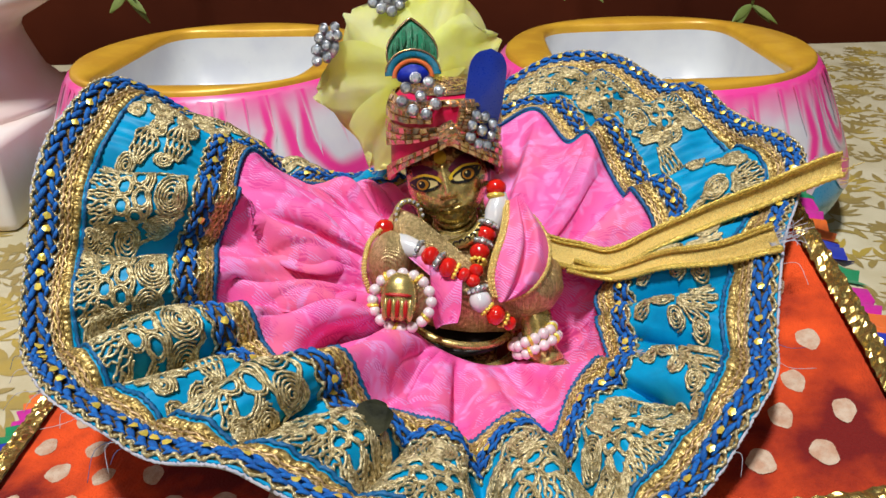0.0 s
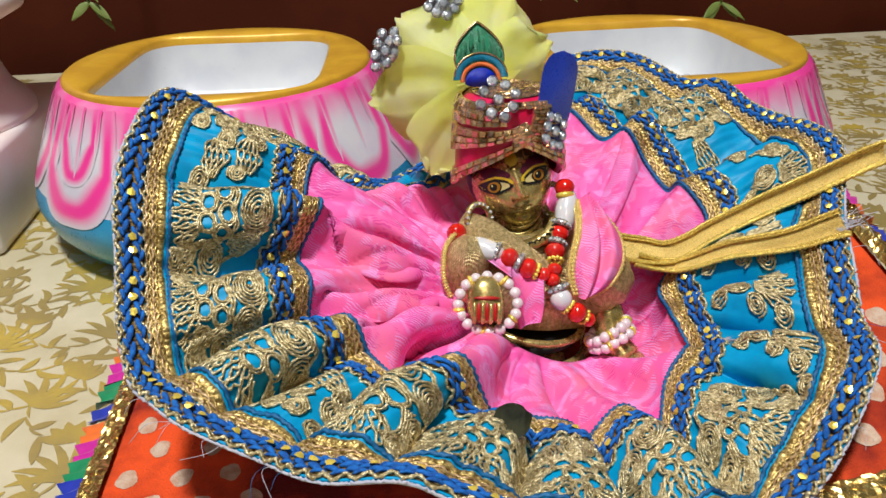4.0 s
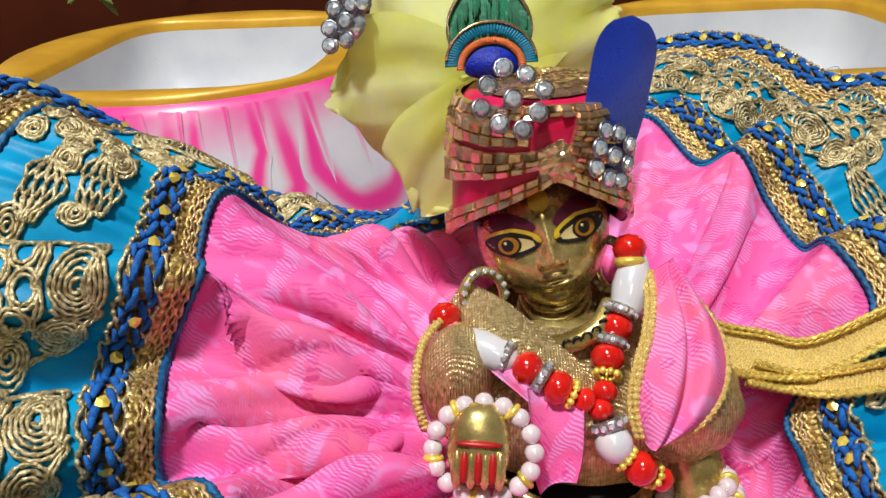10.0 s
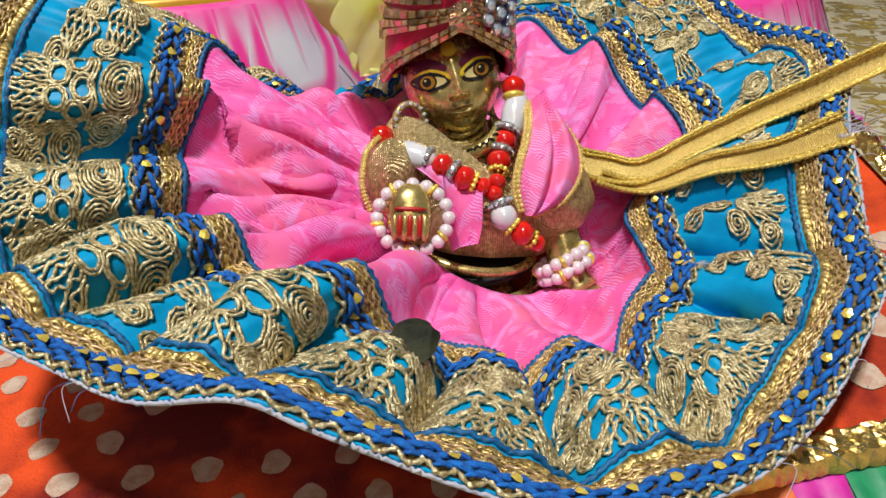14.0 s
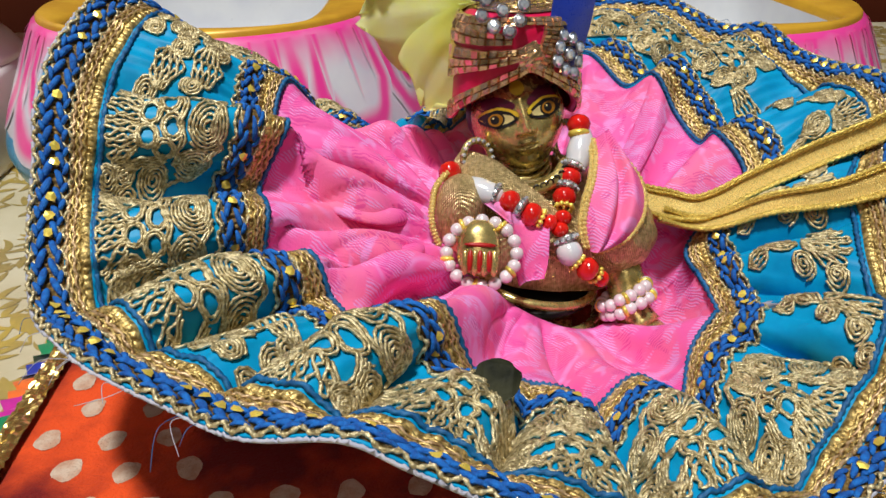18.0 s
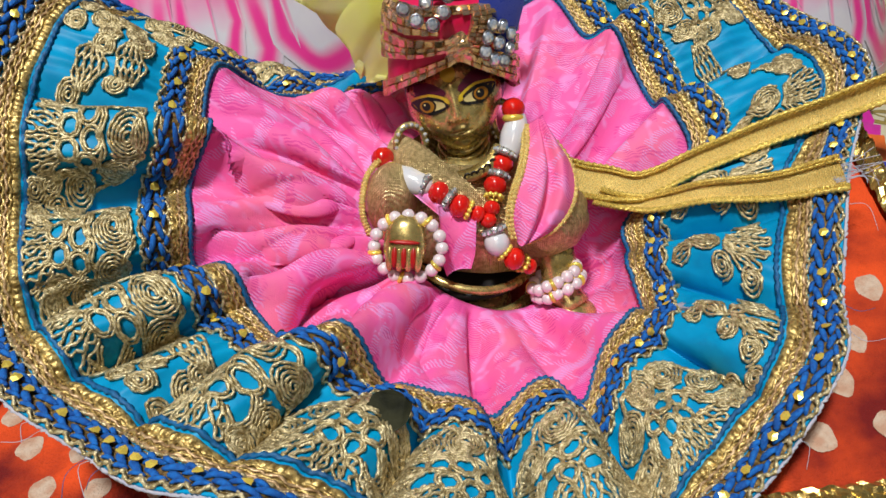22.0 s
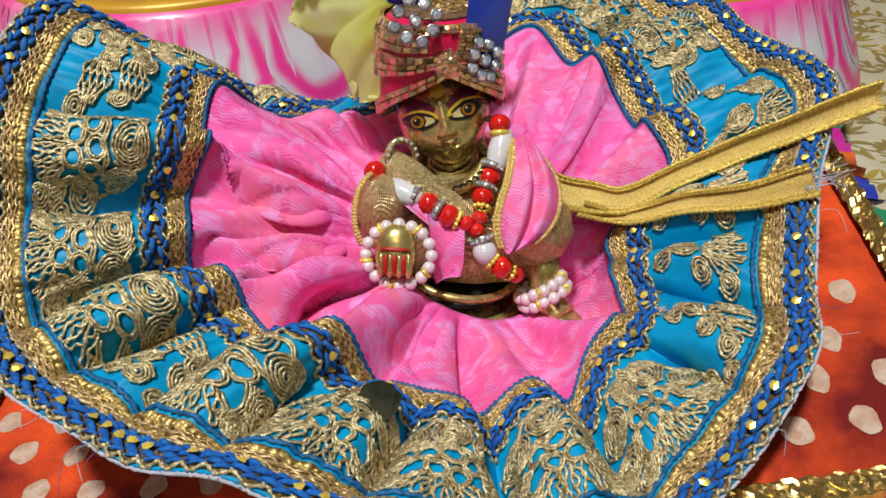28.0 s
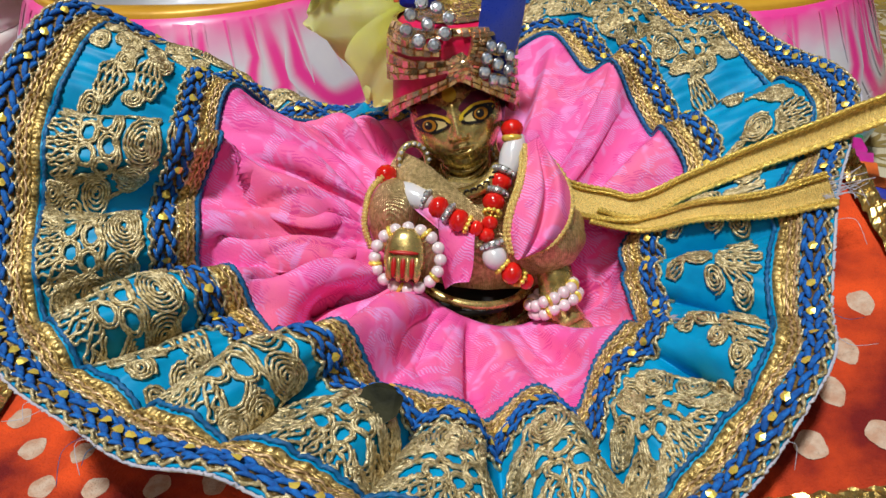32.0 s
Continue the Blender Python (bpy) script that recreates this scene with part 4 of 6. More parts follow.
    def medallion(rnd):
        hand = rnd.choice((1, -1))
        curls = [curl(hand * x + rnd.uniform(-.3, .3), y + rnd.uniform(-.3, .3), r, 1.15 * r, rnd.uniform(0, 6), rnd.choice((1, -1)))
                 for x, y, r in ((-9.8, 6.6, 4.6), (-1.2, 4.3, 4.7), (7.6, 5.6, 4.6), (12.4, 12.4, 3.8), (-12.6, 14.4, 3.8), (11.6, 19.6, 2.9), (-11.0, 20.6, 2.4))]
        holes = [[loop(hand * x, y, 2.5, 2.2), loop(hand * x, y, 1.9, 1.6)] for x, y in ((-5.2, 12.0), (-0.3, 11.2), (4.6, 12.2), (-2.8, 15.8), (2.2, 16.0))]
        lines = strands((0, 17.6), (0, 24.2), 6.0, 10.5, 10, rnd, -1.2)
        u = np.linspace(0, 1, 26)
        for o in (0.0, 0.66, 1.32, 1.98):
            lines.append(np.stack([hand * (6.0 + o + 5.0 * u + 0.5 * np.sin(9 * u)), 12.2 - 0.5 * o + 9.0 * u], 1))
            lines.append(np.stack([hand * (-6.8 - o - 2.6 * np.sin(3 * u)), 13.2 - 0.4 * o + 8.0 * u], 1))
        for o in (0.0, 0.7):
            lines.append(np.stack([hand * (-13.8 + 27.6 * u), 0.2 + o + 2.6 * np.abs(np.sin(u * 10.5)) + 8.5 * (2 * u - 1) ** 4], 1))
            lines.append(np.stack([hand * (-8.5 + 17.5 * u), 9.0 + o + 0.5 * np.sin(u * 19)], 1))
        return lines, curls, holes

    def spray(rnd):
        curls = [curl(0.0, 8.6, 5.0, 5.6, rnd.uniform(0, 6)), curl(9.6, 17.0, 3.7, 4.2, rnd.uniform(0, 6), -1), curl(-8.6, 19.6, 2.9, 3.4, rnd.uniform(0, 6)), curl(-6.8, 13.0, 2.8, 3.2, 2.0)]
        lines = strands((0.2, 13.6), (-0.5, 23.6), 3.0, 7.6, 8, rnd, -1.0)
        u = np.linspace(0, 1, 18)
        for o in (-1.0, -0.5, 0.0, 0.5, 1.0):
            lines.append(np.stack([-4.2 + 2.2 * o * np.sin(np.pi * u) - 2.8 * u, 6.0 - 5.2 * u + 0.3 * np.sin(12 * u + o)], 1))
        return lines, curls, []

    def trefoil(rnd):
        curls = [curl(x, y, r, 3.8, rnd.uniform(0, 6), rnd.choice((1, -1))) for x, y, r in ((-3.0, 18.6, 2.9), (3.0, 18.9, 2.9), (0.0, 13.8, 2.9))]
        u = np.linspace(0, 1, 10)
        return [np.stack([o + 0.8 * np.sin(3 * u), 11.8 - 2.6 * u], 1) for o in (-0.6, 0.2)], curls, []

    def small_leaf(rnd):
        lines, u = [], np.linspace(0, 1, 22)
        for k in range(9):
            t = (k - 4) / 4
            lines.append(np.stack([-7 + 14 * u, 16 + 3.2 * t * np.sin(np.pi * (0.12 + 0.8 * u)) + 0.45 * np.sin(11 * u + 3 * k)], 1))
        return lines, [curl(-7.6, 14.2, 2.9, 3.8, 1.0), curl(7.6, 18.0, 2.7, 3.5, 4.0, -1)], []

    def sewn(name, at, made, shift, label):
        lines, curls, holes = made
        low = np.array([0, shift])
        stem = tagged(part(name, drawn(at, [q - low for q in lines]), THREAD, dress, label), kind="stuff")
        for q in curls:
            part("curl", drawn(at, [q - low]), THREAD, stem)
        for pair in holes:
            part("eyelet", drawn(at, [q - low for q in pair]), THREAD, stem)

    for at in MEDALLIONS:
        sewn("embroidered_medallion", at, medallion(rnd), 0.0, "couched gold cord medallion with curls and eyelets")
    for at in SPRAYS:
        sewn("embroidered_spray", at, spray(rnd), 0.0, "couched gold cord spray")
    for at, shift in ((0.0945, -2.0), (0.0945, 6.5), (0.0790, 3.0), (0.1445, -3.5), (0.2025, 0.0), (0.2350, -2.5), (0.3125, -2.5), (0.3415, -3.5), (0.4450, -1.0), (0.4790, -2.5), (0.5030, -3.0), (0.5330, -3.0), (0.4180, 3.0)):
        sewn("embroidered_trefoil", at, trefoil(rnd), shift, "three couched gold curls")
    for at, shift in ((0.1075, 1.0), (0.1040, 9.5), (0.0850, 8.0), (0.4545, 6.5), (0.1730, -3.0), (0.4680, 9.0), (0.2020, 9.5)):
        sewn("embroidered_leaf", at, small_leaf(rnd), shift, "small couched gold leaf")
    return dress


skirt()


def foil_scrap():
    a = np.linspace(0, 2 * np.pi, 40, endpoint=False)
    r = 0.0045 + 0.0003 * np.sin(a * 9) * (np.sin(a) > 0.2) + 0.0003 * np.sin(3 * a + 1) + 0.0002 * np.sin(7 * a)
    v = [(x, y, 0.0004 * math.sin(500 * x)) for x, y in zip(r * np.cos(a), 0.0042 * np.sin(a))]
    v += [(x, y, z - 0.0005) for x, y, z in v]
    f = [tuple(range(40)), tuple(range(79, 39, -1))] + [(i, i + 40, (i + 1) % 40 + 40, (i + 1) % 40) for i in range(40)]
    solid("foil_scrap", (v, f), FOIL, "dull crumpled metal foil disc on the skirt seam", "foil disc", False, at=pose(-0.0182, -0.0722, 0.0506, 44, 4, 4))


foil_scrap()


# ---- the brass figure ----
FACE = Vector((0.0, 0.0194, 0.0724))
FTURN = Matrix.Rotation(radians(2), 3, "Z") @ Matrix.Rotation(radians(-12.5), 3, "Y") @ Matrix.Rotation(radians(-15), 3, "X")


def head_point(a, b, lift=0.0):
    """A place on the face: millimetres to its left-right (a) and up (b) of its middle."""
    x, z = a / 13.2, b / 14.6
    if z < 0:
        x = x / (1 - 0.34 * z * z)
    y = max(0.0, 1 - min(0.985, x * x + z * z) ** 1.25) ** 0.5
    ridge = float(np.interp(b, [-4.6, -3.6, -2.4, 0.5, 4.5, 7.0], [0, 0.85, 1.0, 0.72, 0.16, 0.0]))
    nose = 3.3 * math.exp(-((a / (1.15 + 0.5 * max(0.0, -b / 3))) ** 2)) * ridge
    wing = 1.3 * math.exp(-(((abs(a) - 1.9) / 0.8) ** 2 + ((b + 3.3) / 0.9) ** 2))
    socket = -1.1 * math.exp(-(((b - 0.2) / 2.6) ** 2 + ((abs(a) - 4.0) / 2.4) ** 2)) + 0.5 * math.exp(-(((b - 5.2) / 1.4) ** 2))
    lip = 0.8 * math.exp(-((a / 3.1) ** 4)) * (math.exp(-(((b + 6.3 + 0.035 * a * a) / 0.62) ** 2)) + 1.1 * math.exp(-(((b + 8.0 - 0.05 * a * a) / 0.75) ** 2)))
    groove = -0.8 * math.exp(-((a / 3.4) ** 4 + ((b + 7.1 - 0.02 * a * a) / 0.35) ** 2)) - 0.5 * math.exp(-((a / 2.6) ** 2 + ((b + 9.6) / 0.8) ** 2))
    chin = 1.1 * math.exp(-(((b + 11.6) / 1.7) ** 2 + (a / 3.4) ** 2))
    b = b if b > -3 else -3 + (b + 3) * 1.10
    v = Vector((a, -(12.2 * y + nose + wing + socket + lip + groove + chin + lift), b)) * MM
    return FTURN @ v + FACE


def figure():
    geos, idx = [], []

    def add(geo, slot):
        geos.append(geo)
        idx.extend([slot] * len(geo[1]))

    # head: one round sheet of the face and the back of the skull
    nu, nv = 92, 92
    v = []
    for i in range(nu):
        for j in range(nv):
            a, b = -12.5 + 25 * i / (nu - 1), -14.4 + 28.8 * j / (nv - 1)
            lim = 13.1 * math.sqrt(max(0.0, 1 - (b / 14.6) ** 2)) * (1 - 0.34 * (b / 14.6) ** 2 if b < 0 else 1)
            v.append(tuple(head_point(a / 12.5 * lim, b)))
    add((v, grid_faces(nu, nv)), 0)
    add(ellipsoid(FACE + Vector((0.0004, 0.0060, -0.0005)), (0.0142, 0.0110, 0.0135)), 7)
    add(lathe([(0.0068, 0.0), (0.0064, 0.006), (0.0070, 0.014)], (0.002, 0.0170, 0.052), 24), 0)
    add(ellipsoid((0.0045, 0.0115, 0.0520), (0.0105, 0.0085, 0.0060)), 0)
    for r, z in ((0.0070, 0.0590), (0.0066, 0.0612), (0.0063, 0.0634)):
        a = np.linspace(0, 2 * np.pi, 40, endpoint=False)
        add(tube(np.stack([0.0022 + r * np.cos(a), 0.0160 + r * np.sin(a), z - 0.0010 + 0.0025 * np.sin(a) + 0.0012 * np.cos(a)], 1), 0.0007, 8, True), 0)
    # collar plate with punched dots
    p = spline([(0.0000, 0.0010, 0.0572), (0.0040, -0.0002, 0.0590), (0.0085, 0.0010, 0.0612), (0.0115, 0.0050, 0.0635)], 24)
    add(tube(p, 0.0021, 10), 0)
    for k in range(6):
        c = p[4 + 3 * k]
        add(tube(np.stack([c[0] + 0.0008 * np.cos(np.linspace(0, 6.28, 13)[:-1]), np.full(12, c[1] - 0.0017), c[2] + 0.0011 + 0.0008 * np.sin(np.linspace(0, 6.28, 13)[:-1])], 1), 0.00028, 5, True), 2)
    # body under the clothes, seat ring, arms and open palm
    add(ellipsoid((0.002, 0.010, 0.042), (0.015, 0.009, 0.016)), 0)
    a = np.linspace(0, 2 * np.pi, 72, endpoint=False)
    add(tube(np.stack([0.003 + 0.0185 * np.cos(a), -0.001 + 0.0165 * np.sin(a), 0.0255 - 0.006 * np.cos(a) * 0.5 + 0.002 * np.sin(a)], 1), 0.0016, 8, True), 0)
    add(tube(np.stack([0.003 + 0.0170 * np.cos(a), -0.001 + 0.0150 * np.sin(a), 0.0325 - 0.003 * np.cos(a) + 0.001 * np.sin(a)], 1), 0.0013, 8, True), 0)
    # black disc put in for the shade inside the open base
    add(ellipsoid((0.003, -0.001, 0.0265), (0.0165, 0.0135, 0.003)), 2)
    add(tube(spline([(-0.017, 0.004, 0.058), (-0.0195, -0.004, 0.050), (-0.0155, -0.012, 0.0475)], 14), 0.0042, 12), 0)
    hv, hf = ellipsoid((0, 0, 0), (1, 1, 1), None, 32, 22)
    turn = Euler((radians(-26), radians(4), radians(-4))).to_matrix()
    place = lambda x, y, z: tuple(turn @ Vector((x, y, z)) + Vector((-0.0148, -0.0168, 0.0500)))
    hv = [[math.copysign(abs(c) ** 0.86, c) for c in p] for p in hv]
    add(([place(p[0] * (0.0055 - 0.0005 * p[2]), p[1] * 0.0042 - 0.0004 * (p[2] < -0.1), p[2] * 0.0072) for p in hv], hf), 0)
    for k in range(4):
        add((lambda g: ([place(*p) for p in g[0]], g[1]))(ellipsoid((-0.0036 + 0.0024 * k, -0.0040, -0.0036), (0.0011, 0.0010, 0.0034), None, 10, 8)), 0)
    for k in range(3):
        add((lambda g: ([place(*p) for p in g[0]], g[1]))(ellipsoid((-0.0024 + 0.0024 * k, -0.0046, -0.0032), (0.0008, 0.0007, 0.0028), None, 8, 6)), 1)
    add((lambda g: ([place(*p) for p in g[0]], g[1]))(ellipsoid((0.0, -0.0042, 0.0008), (0.0042, 0.0009, 0.0006), None, 12, 6)), 1)
    add(tube(spline([(0.024, 0.0, 0.045), (0.027, -0.008, 0.034), (0.028, -0.013, 0.027), (0.031, -0.017, 0.0235)], 16), 0.0052, 12), 0)
    add(ellipsoid((0.0315, -0.0175, 0.0235), (0.0062, 0.0050, 0.0034), (0, 14, 20)), 0)
    # stand below, hidden in the folds
    add(lathe([(0.0, 0.0), (0.014, 0.0), (0.013, 0.010), (0.0, 0.010)], (0.002, 0.001, float(seat_height(0.002, 0.001)) + 0.001), 24), 0)

    # painted eyes, brows and forehead mark, laid on the face
    def patch(outline, lift, slot):
        c = np.mean(outline, 0)
        n = len(outline)
        rings = [[head_point(c[0] + (p[0] - c[0]) * k, c[1] + (p[1] - c[1]) * k, lift) for p in outline] for k in (1.0, 0.66, 0.33)]
        v = [tuple(p) for ring in rings for p in ring] + [tuple(head_point(c[0], c[1], lift))]
        f = [(r * n + i, r * n + (i + 1) % n, (r + 1) * n + (i + 1) % n, (r + 1) * n + i) for r in range(2) for i in range(n)]
        f += [(2 * n + i, 2 * n + (i + 1) % n, 3 * n) for i in range(n)]
        add((v, f), slot)

    def almond(cx, cy, w, h, tip, tilt):
        out = []
        for k in range(24):
            t = 2 * math.pi * k / 24
            x, y = w * math.cos(t), h * math.sin(t) * (1 - 0.25 * abs(math.cos(t)))
            y += tip * (math.cos(t)) * 0.5
            out.append((cx + x * math.cos(tilt) - y * math.sin(tilt), cy + x * math.sin(tilt) + y * math.cos(tilt)))
        return out

    def disc(cx, cy, r, squash=1.0):
        return [(cx + r * math.cos(2 * math.pi * k / 18), cy + squash * r * math.sin(2 * math.pi * k / 18)) for k in range(18)]

    for side in (-1, 1):
        cx, cy = 6.5 * side, 1.2
        patch(almond(cx, cy + 3.6, 5.0, 2.5, 0.5 * side, 0.16 * side), 0.16, 4)
        patch(almond(cx - 0.2 * side, cy + 0.80, 5.2, 2.5, 0.4 * side, 0.10 * side), 0.26, 3)
        patch(almond(cx + 0.1 * side, cy + 0.05, 5.1, 2.55, 0.4 * side, 0.10 * side), 0.36, 2)
        patch(almond(cx - 0.5 * side, cy - 0.1, 3.7, 1.45, 0.3 * side, 0.08 * side), 0.48, 5)
        ix = cx + 0.8 * side
        patch(disc(ix, cy + 0.1, 2.45, 0.84), 0.58, 2)
        patch(disc(ix, cy + 0.1, 1.95, 0.86), 0.66, 6)
        patch(disc(ix - 0.2, cy + 0.2, 1.15), 0.74, 2)
        patch(disc(ix - 0.5, cy + 0.7, 0.28), 0.82, 5)
    patch(disc(0.0, 8.2, 2.0, 0.95), 0.3, 3)
    v, f = join(*geos)
    ob = solid("brass_figurine", (v, f), [BRASS, mat("red_paint", (0.45, 0.01, 0.008), None, 300, 0.5, 0.4), BLACK, mat("yellow_paint", (0.80, 0.55, 0.03), None, 300, 0.5, 0.4),
               mat("maroon_paint", (0.10, 0.006, 0.03), None, 300, 0.5, 0.4), mat("eye_white", (0.74, 0.62, 0.26), None, 300, 0.5, 0.35), mat("amber_paint", (0.36, 0.15, 0.012), None, 300, 0.5, 0.3), mat("dark_hair_paint", (0.05, 0.014, 0.008), None, 300, 0.5, 0.45)],
               "small seated brass figurine with painted eyes", "figurine", index=idx)
    return ob


figure()


# ---- the figure's clothes ----
def strip(left, right, material, name, parent=None, thick=0.0006, n=60, cross=6, label="", ripple=0.0, bulge=0.0, crease=None, lift=None):
    """A band of cloth between two curves."""
    a, b = spline(np.array(left, float) * MM, n), spline(np.array(right, float) * MM, n)
    t = np.linspace(0, 1, cross)[None, :, None]
    g = a[:, None] * (1 - t) + b[:, None] * t
    nr = unit(np.cross(np.gradient(g, axis=1), np.gradient(g, axis=0)))
    g = g + nr * (bulge * np.sin(np.pi * t) + ripple * np.sin(np.arange(n) * 2.1)[:, None, None] * np.sin(np.pi * t))
    if crease is not None:
        mid, wide, deep = crease
        run = np.linspace(0, 1, n)[:, None, None]
        g = g + nr * deep * np.exp(-(((t - mid - 0.22 * (run - 0.5)) / wide) ** 2)) * np.sin(np.pi * run) ** 0.7
    if lift is not None:
        g = lift(g)
    v = np.concatenate([g.reshape(-1, 3), (g - nr * thick).reshape(-1, 3)])
    f = grid_faces(n, cross)
    k = n * cross
    f = f + [tuple(i + k for i in reversed(q)) for q in f]
    rim = [i * cross for i in range(n)] + [(n - 1) * cross + j for j in range(1, cross)] + [i * cross + cross - 1 for i in range(n - 2, -1, -1)] + [j for j in range(cross - 2, 0, -1)]
    f += [(rim[i], rim[(i + 1) % len(rim)], rim[(i + 1) % len(rim)] + k, rim[i] + k) for i in range(len(rim))]
    return part(name, (v, f), material, parent, label)


def edge_cord(points, r, parent, label="gold edging"):
    p = spline(np.array(points, float) * MM, 90)
    part("edging", tube(p, r * (1 + 0.25 * np.sin(np.arange(90) * 1.9)), 6), YELLOWBAND, parent, label)


def shawl():
    wrap = thing("shawl", (0, 0, 0.03), "pink and gold tissue shawl wrapped round the figurine", "shawl")
    # wrap round the body, open below the chin
    nu, nv = 72, 24
    v = []
    for i in range(nu):
        a = 2 * math.pi * i / nu
        for j in range(nv):
            t = 0.93 * j / (nv - 1)
            z = 0.033 + 0.0285 * t - 0.004 * math.cos(a) * (1 - t)
            k = math.sqrt(max(0.0, 1 - (max(0, t - 0.35) / 0.80) ** 2))
            fold = 1 + 0.018 * math.sin(7 * a + 5 * t) + 0.012 * math.sin(13 * a - 4 * t)
            x = 0.002 + (0.0235 + 0.0015 * math.cos(a)) * k * fold * math.cos(a)
            y = 0.0035 + 0.0125 * t * t + (0.0155 - 0.002 * max(0, -math.sin(a)) * (1 - t)) * k * fold * math.sin(a)
            v.append((x, y, z))
    part("body_wrap", (v, grid_faces(nu, nv, True)), LAME, wrap, "gold tissue wrap")
    def puffed(c, r, turn, n, amp):
        v, f = ellipsoid((0, 0, 0), (1, 1, 1), None, 48, 30)
        v = [Vector(p) * (1 + amp * math.sin(n * math.atan2(p[1], p[0]) + 4 * p[2]) * (1 - p[2] ** 2)) for p in v]
        q = Euler([radians(k) for k in turn]).to_matrix()
        return [tuple(q @ Vector((p.x * r[0], p.y * r[1], p.z * r[2])) + Vector(c)) for p in v], f

    part("sleeve", puffed((0.0238, -0.0025, 0.0450), (0.0120, 0.0102, 0.0110), (0, -24, 0), 9, 0.03), LAME, wrap, "gold tissue sleeve")
    part("sleeve", puffed((-0.0185, -0.0020, 0.0530), (0.0072, 0.0080, 0.0108), (0, 10, 0), 7, 0.03), LAME, wrap, "gold tissue sleeve")
    inner = [(18.5, 7, 69), (18.2, 2, 66), (16.6, -3.5, 62), (14.2, -8, 57.5), (13.0, -11.5, 52), (14.5, -13.5, 46.5)]
    outer = [(21.5, 8, 67.5), (27, 3.5, 64), (30.4, -2, 59), (29.6, -8, 53.5), (24.5, -12.2, 48.4), (16.5, -14, 45.6)]
    strip(inner, outer, PINK, "shoulder_drape", wrap, 0.0009, 70, 26, "pink cloth puffed over the shoulder", 0.0, -0.0042, (0.52, 0.10, 0.0045))
    strip([(-6, -10, 56), (-5.5, -15, 50), (-5.5, -17.5, 44), (-4.5, -18.5, 39.5)], [(4, -10, 55), (3.5, -14, 49), (3, -15.5, 44), (2, -17, 40.5)], PINK, "front_panel", wrap, 0.0008, 40, 14, "pink cloth panel", 0.0, 0.0022)
    strip([(-16, 12, 66), (-9, 4, 66), (-2, -1.5, 62), (5, -5.5, 57), (10, -8, 51)], [(-20, 7, 60), (-14, -2, 60), (-8, -6.5, 57), (-2, -10, 52.5), (4, -12, 47.5)], LAME, "neck_fold", wrap, 0.0008, 50, 10, "gold tissue fold", 0.0002, 0.0012)
    strip([(-19, 4, 62.5), (-14, -1.5, 61.5), (-8, -6.2, 58.2), (-2, -9.8, 53.6)], [(-20, 2, 60), (-15, -4, 58.8), (-9, -8.5, 55.5), (-3, -11.5, 51)], PINK, "neck_fold", wrap, 0.0008, 40, 8, "pink cloth fold", 0.0002, 0.0008)
    for edge in (inner, outer):
        edge_cord([(x, y - 0.7, z + 0.6) for x, y, z in edge], 0.00085, wrap)
        edge_cord([(x - 1.1, y - 0.6, z + 0.5) for x, y, z in edge], 0.00055, wrap)
    edge_cord([(-19, 4.5, 64), (-24.0, 0, 60.5), (-25.6, -4.5, 57), (-25.9, -8.0, 52.5), (-24.2, -10.0, 47.5)], 0.0009, wrap)
    return wrap


shawl()


CLOTH = KDTree(M * NS)
for spot, co in enumerate(BAND.reshape(-1, 3)):
    CLOTH.insert(co, spot)
CLOTH.balance()


def over_band(g):
    """Lifts what would sink into the skirt's band, so that it rests on the embroidery."""
    n, cross = g.shape[:2]
    need = np.zeros((n, cross))
    for i in range(n):
        for j in range(cross):
            co, spot, far = CLOTH.find(g[i, j])
            up = BANDN.reshape(-1, 3)[spot]
            if far < 0.012:
                need[i, j] = max(0.0, 0.0022 - float(np.dot(g[i, j] - np.array(co), up)))
    wide = np.exp(-np.linspace(-2, 2, 31) ** 2)
    pad = np.pad(need.max(1), 15, mode="edge")
    rise = np.convolve(pad, wide / wide.sum(), "valid")
    return g + np.stack([rise * 0, -0.55 * rise, 1.0 * rise], 1)[:, None]


